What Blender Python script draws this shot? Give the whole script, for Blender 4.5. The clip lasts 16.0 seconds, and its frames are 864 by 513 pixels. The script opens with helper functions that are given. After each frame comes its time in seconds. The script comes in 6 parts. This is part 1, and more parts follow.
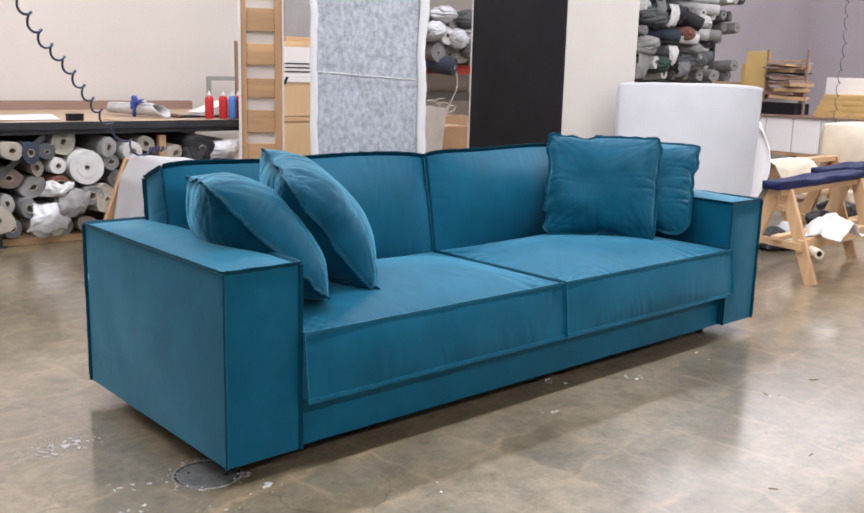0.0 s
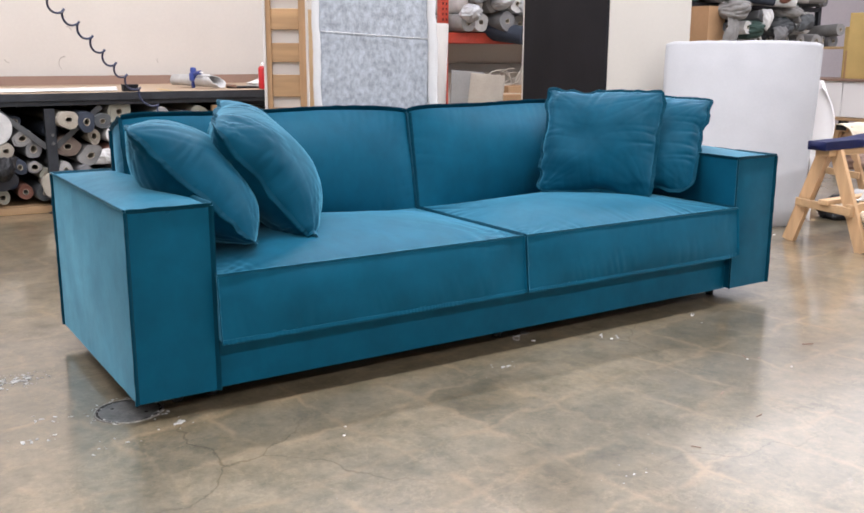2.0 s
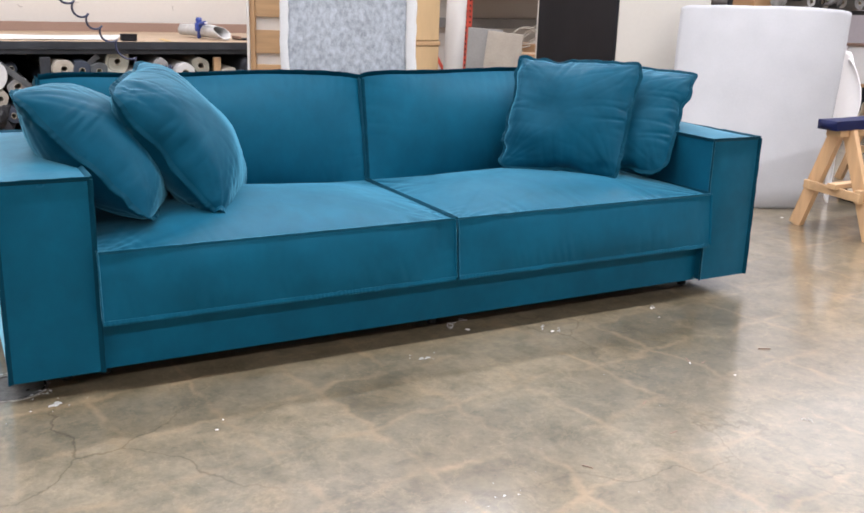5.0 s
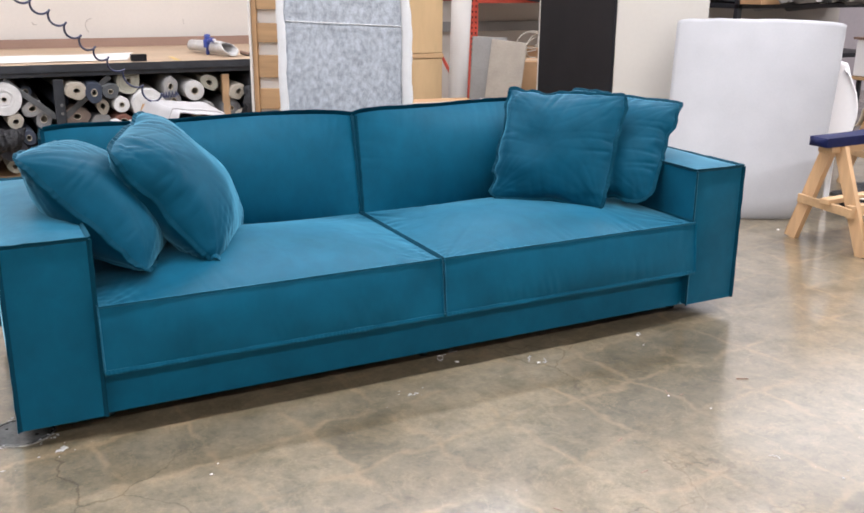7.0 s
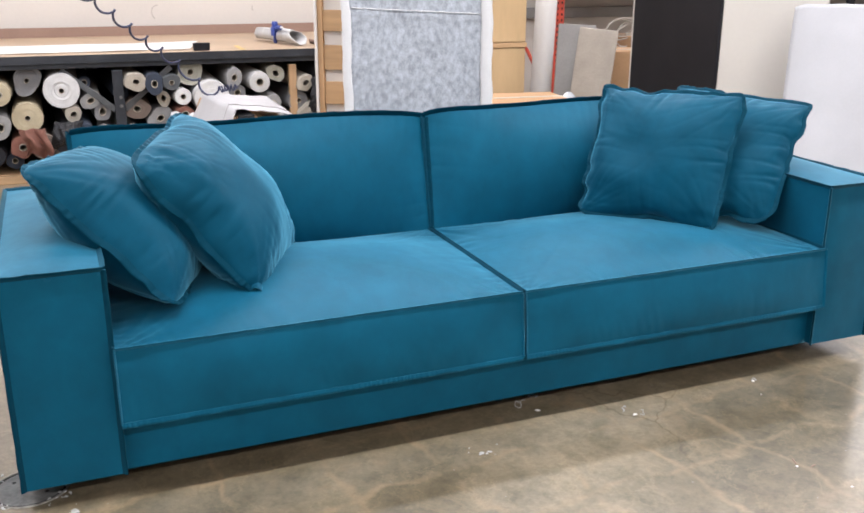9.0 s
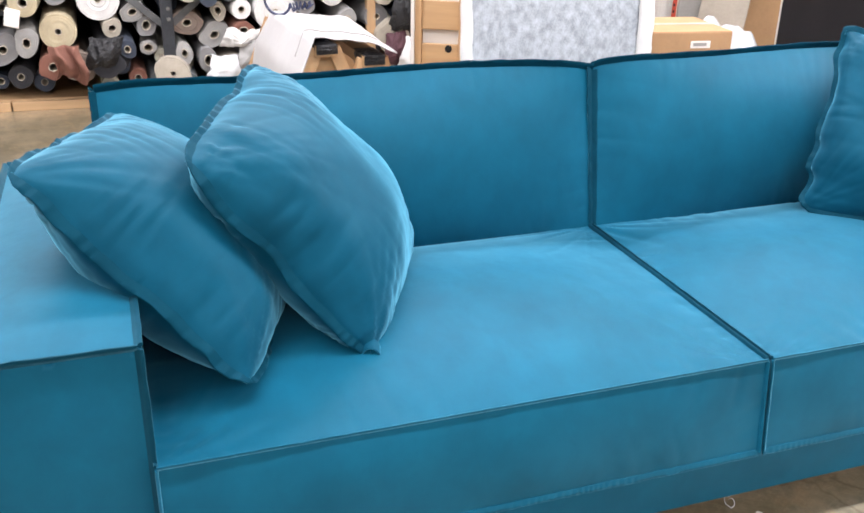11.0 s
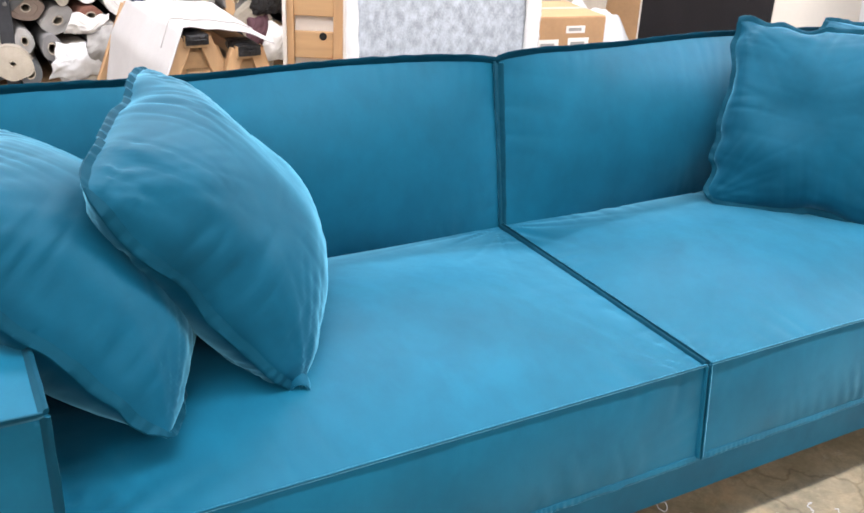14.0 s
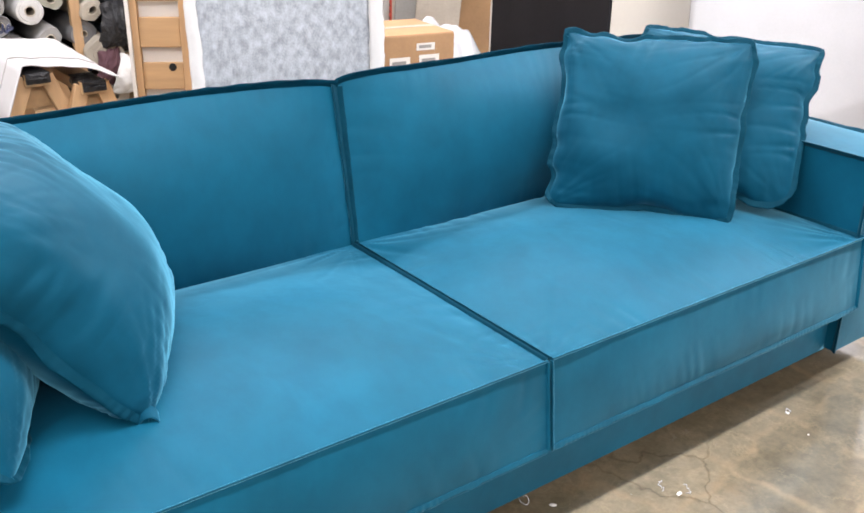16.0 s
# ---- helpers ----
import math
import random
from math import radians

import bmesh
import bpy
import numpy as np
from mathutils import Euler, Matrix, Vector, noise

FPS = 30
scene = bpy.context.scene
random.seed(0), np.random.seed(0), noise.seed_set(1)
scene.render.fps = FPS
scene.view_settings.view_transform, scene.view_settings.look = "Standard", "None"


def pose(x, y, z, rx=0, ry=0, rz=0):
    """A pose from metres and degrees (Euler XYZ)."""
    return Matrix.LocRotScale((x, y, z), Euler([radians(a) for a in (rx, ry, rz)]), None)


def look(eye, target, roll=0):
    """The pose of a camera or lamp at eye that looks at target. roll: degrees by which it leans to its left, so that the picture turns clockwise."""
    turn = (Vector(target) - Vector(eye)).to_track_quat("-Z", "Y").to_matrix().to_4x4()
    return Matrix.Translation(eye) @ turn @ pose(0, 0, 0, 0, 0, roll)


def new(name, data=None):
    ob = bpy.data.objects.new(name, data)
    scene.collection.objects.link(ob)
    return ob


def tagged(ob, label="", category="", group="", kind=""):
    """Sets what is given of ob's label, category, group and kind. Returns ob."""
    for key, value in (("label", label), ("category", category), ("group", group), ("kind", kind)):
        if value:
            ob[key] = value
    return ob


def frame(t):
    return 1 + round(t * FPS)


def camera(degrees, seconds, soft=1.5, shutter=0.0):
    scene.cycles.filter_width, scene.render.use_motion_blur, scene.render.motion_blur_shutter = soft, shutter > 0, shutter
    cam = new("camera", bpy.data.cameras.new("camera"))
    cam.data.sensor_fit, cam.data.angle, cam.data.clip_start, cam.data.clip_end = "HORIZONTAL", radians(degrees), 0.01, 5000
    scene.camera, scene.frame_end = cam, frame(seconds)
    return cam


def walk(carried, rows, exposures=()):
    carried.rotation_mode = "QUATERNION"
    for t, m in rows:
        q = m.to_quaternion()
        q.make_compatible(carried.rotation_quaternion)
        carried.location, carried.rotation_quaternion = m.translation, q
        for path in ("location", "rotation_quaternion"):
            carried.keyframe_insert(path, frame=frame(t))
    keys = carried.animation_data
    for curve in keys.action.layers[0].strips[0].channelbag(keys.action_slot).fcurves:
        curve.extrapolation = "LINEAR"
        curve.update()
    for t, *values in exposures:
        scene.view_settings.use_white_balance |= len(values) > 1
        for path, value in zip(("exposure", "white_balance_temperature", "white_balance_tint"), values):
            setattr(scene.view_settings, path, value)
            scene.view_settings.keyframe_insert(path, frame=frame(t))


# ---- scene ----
cam = camera(50.0, 16.0, 1.7)
PATH = [
    (0, (-1.301, -2.377, 1.279), (0.002, -0.912, 0.884), 1.5),
    (0.5, (-1.144, -2.548, 1.246), (0.081, -1.012, 0.871), 1.6),
    (1, (-0.976, -2.651, 1.188), (0.198, -1.073, 0.825), 1.3),
    (1.5, (-0.801, -2.713, 1.163), (0.312, -1.099, 0.766), 0.9),
    (2, (-0.715, -2.792, 1.15), (0.347, -1.153, 0.719), 0.2),
    (2.5, (-0.651, -2.897, 1.146), (0.358, -1.226, 0.709), 0.8),
    (3, (-0.602, -2.959, 1.148), (0.366, -1.264, 0.713), 1.0),
    (3.5, (-0.525, -2.935, 1.155), (0.424, -1.231, 0.712), 0.9),
    (4, (-0.356, -2.795, 1.142), (0.583, -1.093, 0.672), 1.2),
    (6.5, (-0.058, -2.981, 1.44), (0.827, -1.29, 0.843), 1.1),
    (7, (-0.05, -2.985, 1.472), (0.822, -1.28, 0.895), 0.4),
    (7.5, (-0.044, -2.99, 1.476), (0.815, -1.277, 0.904), 0.3),
    (8, (0.008, -2.989, 1.464), (0.833, -1.261, 0.885), 0.1),
    (8.5, (0.108, -2.805, 1.453), (0.878, -1.056, 0.861), 0.0),
    (9, (0.193, -2.481, 1.454), (0.912, -0.716, 0.848), 0.1),
    (9.5, (0.304, -2.104, 1.411), (0.917, -0.308, 0.778), 0.1),
    (10, (0.314, -1.801, 1.422), (0.899, -0.021, 0.722), 0.2),
    (12.5, (0.193, -1.161, 1.411), (0.94, 0.486, 0.557), 2.8),
    (13, (0.201, -1.181, 1.425), (1.007, 0.439, 0.572), 3.1),
    (13.5, (0.203, -1.175, 1.426), (1.055, 0.425, 0.581), 2.9),
    (14, (0.197, -1.168, 1.424), (1.094, 0.413, 0.59), 2.7),
    (14.5, (0.195, -1.168, 1.429), (1.136, 0.391, 0.602), 2.4),
    (15, (0.199, -1.187, 1.434), (1.196, 0.343, 0.618), 2.1),
    (15.5, (0.219, -1.221, 1.438), (1.275, 0.277, 0.638), 1.6),
    (16, (0.25, -1.266, 1.453), (1.354, 0.201, 0.658), 1.1),
]
walk(cam, [(t, look(eye, target, roll)) for t, eye, target, roll in PATH],
     [(0.0, -0.15, 6410, 10.5), (1.0, -0.11, 6420, 10.5), (2.5, -0.09, 6460, 10), (4.0, -0.06, 6480, 10), (8.0, -0.05, 6500, 10), (9.0, 0.06, 6500, 10),
      (10.0, 0.38, 6560, 10), (12.5, 0.65, 6740, 10), (14.5, 0.57, 6740, 10), (16.0, 0.42, 6720, 10)])

# ---- light: unseen ceiling lamps, some inferred and some added, in a closed workshop ----
world = bpy.data.worlds.new("world")
scene.world = world
world.use_nodes = True
world.node_tree.nodes["Background"].inputs[0].default_value = (0.9, 0.95, 1.0, 1)
world.node_tree.nodes["Background"].inputs[1].default_value = 0.02


def unseen_lamp(x, y, z, length, width, watts, tone=(0.975, 0.975, 1.045)):
    data = bpy.data.lights.new("ceiling_tube", "AREA")
    data.shape, data.size, data.size_y, data.energy, data.color = "RECTANGLE", length, width, watts, tone
    ob = new("ceiling_tube", data)
    ob.location = (x, y, z)
    return ob


unseen_lamp(1.0, 2.7, 4.3, 12.0, 0.2, 450)
# Unseen row added to brighten the seat tops and the floor in front.
unseen_lamp(4.0, -0.35, 4.3, 12.0, 0.2, 490)
# Unseen fill row added to light the sofa's front faces.
unseen_lamp(0.0, -5.5, 4.3, 12.0, 0.2, 600)
unseen_lamp(2.5, 4.7, 4.3, 8.0, 0.2, 70)
# Broad unseen panel added to brighten the floor's reflection on the right.
unseen_lamp(11.6, 4.2, 4.35, 6.4, 3.2, 125)
# Unseen row added to lift the far end.
unseen_lamp(11.0, -0.5, 4.3, 6.0, 0.2, 290)


# ---- materials ----
def material(name, base, rough=0.6, metal=0.0, vary=0.12, scale=8.0, fine=60.0, bump=0.1, depth=0.002, sheen=0.0, sheen_tone=(1, 1, 1), specular=0.5, stretch=(1, 1, 1), glass=0.0, random_hue=0.0):
    m = bpy.data.materials.new(name)
    m.use_nodes = True
    nt = m.node_tree
    p = nt.nodes["Principled BSDF"]
    tc = nt.nodes.new("ShaderNodeTexCoord")
    mp = nt.nodes.new("ShaderNodeMapping")
    mp.inputs["Scale"].default_value = stretch
    nt.links.new(tc.outputs["Object"], mp.inputs["Vector"])
    big = nt.nodes.new("ShaderNodeTexNoise")
    big.inputs["Scale"].default_value, big.inputs["Detail"].default_value = scale, 5
    small = nt.nodes.new("ShaderNodeTexNoise")
    small.inputs["Scale"].default_value, small.inputs["Detail"].default_value = fine, 3
    nt.links.new(mp.outputs[0], big.inputs["Vector"])
    nt.links.new(mp.outputs[0], small.inputs["Vector"])
    mix = nt.nodes.new("ShaderNodeMath")
    mix.operation = "MULTIPLY_ADD"
    mix.inputs[1].default_value = 0.4
    nt.links.new(small.outputs["Fac"], mix.inputs[0])
    nt.links.new(big.outputs["Fac"], mix.inputs[2])
    ramp = nt.nodes.new("ShaderNodeValToRGB")
    ramp.color_ramp.elements[0].position, ramp.color_ramp.elements[1].position = 0.45, 0.95
    lo = [max(0.0, c * (1 - vary)) for c in base]
    hi = [min(1.0, c * (1 + vary)) for c in base]
    ramp.color_ramp.elements[0].color, ramp.color_ramp.elements[1].color = (*lo, 1), (*hi, 1)
    nt.links.new(mix.outputs[0], ramp.inputs[0])
    out = ramp.outputs[0]
    if random_hue:
        info = nt.nodes.new("ShaderNodeObjectInfo")
        hsv = nt.nodes.new("ShaderNodeHueSaturation")
        rng = nt.nodes.new("ShaderNodeMapRange")
        rng.inputs["To Min"].default_value, rng.inputs["To Max"].default_value = 1 - random_hue, 1 + random_hue
        nt.links.new(info.outputs["Random"], rng.inputs["Value"])
        nt.links.new(rng.outputs[0], hsv.inputs["Value"])
        nt.links.new(out, hsv.inputs["Color"])
        out = hsv.outputs[0]
    nt.links.new(out, p.inputs["Base Color"])
    p.inputs["Roughness"].default_value, p.inputs["Metallic"].default_value = rough, metal
    p.inputs["Specular IOR Level"].default_value = specular
    if sheen:
        p.inputs["Sheen Weight"].default_value = sheen
        p.inputs["Sheen Roughness"].default_value = 0.35
        p.inputs["Sheen Tint"].default_value = (*sheen_tone, 1)
    if glass:
        p.inputs["Transmission Weight"].default_value = glass
    if bump:
        b = nt.nodes.new("ShaderNodeBump")
        b.inputs["Strength"].default_value, b.inputs["Distance"].default_value = bump, depth
        nt.links.new(mix.outputs[0], b.inputs["Height"])
        nt.links.new(b.outputs[0], p.inputs["Normal"])
    return m


def velvet(name, base, pile, gain, mottled, spread=0.36, gloss=0.1):
    """Cut pile: a dark body and a strong sheen at slanting views, patchy where the nap lies differently."""
    m = material(name, base, 0.52, vary=0.16, scale=4.5, fine=14, bump=0.13, depth=0.008, specular=gloss)
    nt = m.node_tree
    p = nt.nodes["Principled BSDF"]
    p.inputs["Specular Tint"].default_value = (0.29, 0.77, 1.0, 1)
    sheen = nt.nodes.new("ShaderNodeBsdfSheen")
    sheen.distribution = "MICROFIBER"
    sheen.inputs["Roughness"].default_value = spread
    tc = nt.nodes.new("ShaderNodeTexCoord")
    nap = nt.nodes.new("ShaderNodeTexNoise")
    nap.inputs["Scale"].default_value, nap.inputs["Detail"].default_value, nap.inputs["Distortion"].default_value = 4.0, 4, 0.8
    nt.links.new(tc.outputs["Object"], nap.inputs["Vector"])
    ramp = nt.nodes.new("ShaderNodeValToRGB")
    ramp.color_ramp.elements[0].position, ramp.color_ramp.elements[1].position = 0.3, 0.7
    ramp.color_ramp.elements[0].color = (*[c * gain * (1 - mottled) for c in pile], 1)
    ramp.color_ramp.elements[1].color = (*[min(1.0, c * gain * (1 + mottled)) for c in pile], 1)
    nt.links.new(nap.outputs["Fac"], ramp.inputs[0])
    smudge = nt.nodes.new("ShaderNodeTexNoise")
    smudge.inputs["Scale"].default_value, smudge.inputs["Detail"].default_value, smudge.inputs["Distortion"].default_value = 7.0, 7, 1.6
    smudge.inputs["Roughness"].default_value = 0.6
    nt.links.new(tc.outputs["Object"], smudge.inputs["Vector"])
    rub = nt.nodes.new("ShaderNodeValToRGB")
    rub.color_ramp.elements[0].position, rub.color_ramp.elements[1].position = 0.36, 0.50
    rub.color_ramp.elements[0].color, rub.color_ramp.elements[1].color = (0.90, 0.905, 0.91, 1), (1, 1, 1, 1)
    nt.links.new(smudge.outputs["Fac"], rub.inputs[0])
    lay = nt.nodes.new("ShaderNodeMapping")
    lay.inputs["Rotation"].default_value, lay.inputs["Scale"].default_value = (0.3, 0.2, 0.4), (1.5, 1.0, 1.1)
    nt.links.new(tc.outputs["Object"], lay.inputs["Vector"])
    stroke = nt.nodes.new("ShaderNodeTexNoise")
    stroke.inputs["Scale"].default_value, stroke.inputs["Detail"].default_value, stroke.inputs["Distortion"].default_value = 9.0, 8, 0.25
    stroke.inputs["Roughness"].default_value = 0.66
    nt.links.new(lay.outputs[0], stroke.inputs["Vector"])
    marks = nt.nodes.new("ShaderNodeValToRGB")
    marks.color_ramp.elements[0].position, marks.color_ramp.elements[1].position = 0.38, 0.60
    marks.color_ramp.elements[0].color, marks.color_ramp.elements[1].color = (0.88, 0.885, 0.89, 1), (1.05, 1.05, 1.04, 1)
    nt.links.new(stroke.outputs["Fac"], marks.inputs[0])
    streaked = nt.nodes.new("ShaderNodeMix")
    streaked.data_type, streaked.blend_type = "RGBA", "MULTIPLY"
    streaked.inputs[0].default_value = 1.0
    nt.links.new(rub.outputs[0], streaked.inputs[6])
    nt.links.new(marks.outputs[0], streaked.inputs[7])
    body = nt.nodes.new("ShaderNodeMix")
    body.data_type, body.blend_type = "RGBA", "MULTIPLY"
    body.inputs[0].default_value = 0.8
    nt.links.new(p.inputs["Base Color"].links[0].from_socket, body.inputs[6])
    nt.links.new(marks.outputs[0], body.inputs[7])
    nt.links.new(body.outputs[2], p.inputs["Base Color"])
    brushed = nt.nodes.new("ShaderNodeMix")
    brushed.data_type, brushed.blend_type = "RGBA", "MULTIPLY"
    brushed.inputs[0].default_value = 1.0
    nt.links.new(ramp.outputs[0], brushed.inputs[6])
    nt.links.new(streaked.outputs[2], brushed.inputs[7])
    nt.links.new(brushed.outputs[2], sheen.inputs["Color"])
    for n in nt.nodes:
        if n.type == "BUMP":
            nt.links.new(n.outputs[0], sheen.inputs["Normal"])
    both = nt.nodes.new("ShaderNodeAddShader")
    nt.links.new(p.outputs[0], both.inputs[0])
    nt.links.new(sheen.outputs[0], both.inputs[1])
    nt.links.new(both.outputs[0], nt.nodes["Material Output"].inputs["Surface"])
    return m


VELVET = velvet("teal_velvet", (0.0008, 0.065, 0.118), (0.31, 0.77, 1.0), 0.70, 0.10, 0.34, 0.31)
# Darker copy of the sofa velvet: the pillows' shade is in its colour.
SHADED_PILLOW_VELVET = velvet("teal_velvet_pillow_cover", (0.0008, 0.044, 0.081), (0.25, 0.74, 1.0), 0.68, 0.10, 0.35, 0.17)
# Same cloth once more, with the flange's shade put into its colour.
SHADED_FLANGE_VELVET = velvet("teal_velvet_pillow_flange", (0.0015, 0.032, 0.056), (0.24, 0.73, 1.0), 0.46, 0.10, 0.28)
# Piping is the same velvet, darkened here to paint in the seams' shade.
SHADED_WELT = velvet("teal_velvet_folded_edge", (0.0015, 0.031, 0.054), (0.25, 0.75, 1.0), 0.32, 0.1)
PLASTER = material("cream_wall_paint", (0.58, 0.535, 0.485), 0.7, vary=0.05, scale=1.2, fine=40, bump=0.08)
PILLAR = material("off_white_wall_paint", (0.56, 0.527, 0.478), 0.7, vary=0.04, scale=1.5, fine=40, bump=0.06)
MAUVE = material("pale_mauve_wall_paint", (0.44, 0.395, 0.415), 0.75, vary=0.08, scale=0.8, fine=20, bump=0.05)
CEILING = material("ceiling_paint", (0.60, 0.585, 0.57), 0.8, vary=0.06, scale=1)
STEEL = material("dark_grey_steel", (0.035, 0.038, 0.045), 0.45, metal=0.4, vary=0.3, scale=9)
TABLETOP = material("tan_table_board", (0.42, 0.30, 0.20), 0.45, vary=0.12, scale=2.5, fine=30)
BROWN = material("brown_backing_board", (0.26, 0.165, 0.125), 0.6, vary=0.1, scale=3)
PINE = material("pine_wood", (0.48, 0.30, 0.16), 0.55, vary=0.25, scale=6, fine=40, stretch=(1, 1, 0.12), bump=0.15, random_hue=0.12)
PINE_X = material("pine_wood_lengthwise", (0.48, 0.305, 0.16), 0.55, vary=0.25, scale=6, fine=40, stretch=(0.12, 1, 1), bump=0.15, random_hue=0.12)
PLY = material("light_plywood", (0.55, 0.38, 0.205), 0.5, vary=0.12, scale=4, fine=30, stretch=(1, 1, 0.2), random_hue=0.05)
CARDBOARD = material("brown_cardboard", (0.42, 0.25, 0.13), 0.75, vary=0.12, scale=5, random_hue=0.15)
RED = material("red_rack_paint", (0.48, 0.055, 0.03), 0.45, vary=0.25, scale=12)
BLACK = material("black_panel", (0.014, 0.0135, 0.016), 0.6, vary=0.2, scale=3, specular=0.12)
# Near-black: painted shade for holes and recesses, also used on real black parts.
BLACK_SHADE_AND_PARTS = material("dark_recess", (0.006, 0.006, 0.006), 0.9, vary=0.1)
BATTING = material("white_batting", (0.42, 0.42, 0.435), 0.9, vary=0.05, scale=5, fine=90, bump=0.3, sheen=0.2)
WHITE = material("white_cloth", (0.40, 0.39, 0.395), 0.85, vary=0.06, scale=7, fine=120, bump=0.25)
PAPER = material("white_paper", (0.70, 0.675, 0.65), 0.6, vary=0.03, scale=3, bump=0.03)
CREAM = material("cream_fabric", (0.62, 0.54, 0.42), 0.85, vary=0.1, scale=8, fine=120, bump=0.3)
NAVY = material("navy_padding", (0.006, 0.010, 0.055), 0.55, vary=0.25, scale=14, bump=0.3, specular=0.2)
LAMINATE = material("white_laminate", (0.84, 0.82, 0.82), 0.35, vary=0.03, scale=2, bump=0.02)
GREYBOARD = material("grey_board", (0.28, 0.27, 0.26), 0.7, vary=0.15, scale=3)
BOARD = material("stained_cream_board", (0.40, 0.355, 0.30), 0.7, vary=0.14, scale=6)
TUBE = material("cardboard_core", (0.42, 0.37, 0.30), 0.75, vary=0.1, scale=20)
HOSE = material("dark_blue_hose", (0.025, 0.032, 0.075), 0.35, vary=0.2, scale=20, bump=0)
PLASTIC = material("clear_plastic_wrap", (0.52, 0.53, 0.55), 0.25, vary=0.08, scale=12, bump=0.6, depth=0.01, specular=0.8)
BLACKPLASTIC = material("black_plastic_wrap", (0.015, 0.015, 0.017), 0.42, vary=0.3, scale=22, fine=70, bump=1.0, depth=0.02, specular=0.3)
REDBOTTLE = material("red_plastic", (0.5, 0.02, 0.025), 0.35, vary=0.06, scale=9, bump=0)
BLUEBOTTLE = material("blue_plastic", (0.08, 0.2, 0.55), 0.35, vary=0.06, scale=9, bump=0)
BLUETOOL = material("blue_tool_paint", (0.03, 0.06, 0.28), 0.35, vary=0.15, scale=20, bump=0.05)
YELLOW = material("yellow_board", (0.60, 0.42, 0.16), 0.6, vary=0.08, scale=5)
IRON = material("drain_iron", (0.125, 0.125, 0.12), 0.5, metal=0.35, vary=0.4, scale=22, fine=90, bump=0.5)
WORN_RIM = material("worn_steel_rim", (0.22, 0.21, 0.19), 0.45, metal=0.5, vary=0.45, scale=30, bump=0.3)
TAN_FOAM = material("tan_foam", (0.55, 0.36, 0.14), 0.85, vary=0.1, scale=9)
IRON_BAR = material("dark_flat_steel", (0.085, 0.088, 0.092), 0.5, metal=0.3, vary=0.25, scale=14)
SCUFF = material("grey_scuff", (0.44, 0.40, 0.36), 0.8, vary=0.2, scale=40)


def fleece_material():
    m = material("grey_fleece_sheet", (0.375, 0.40, 0.435), 0.9, vary=0.34, scale=42, fine=170, bump=0.5, depth=0.003, sheen=0.2, stretch=(1, 1, 0.75))
    return m


FLEECE = fleece_material()
FLEECE_EDGE = material("white_fleece_edge", (0.66, 0.65, 0.645), 0.9, vary=0.05, scale=15, fine=90, bump=0.3)


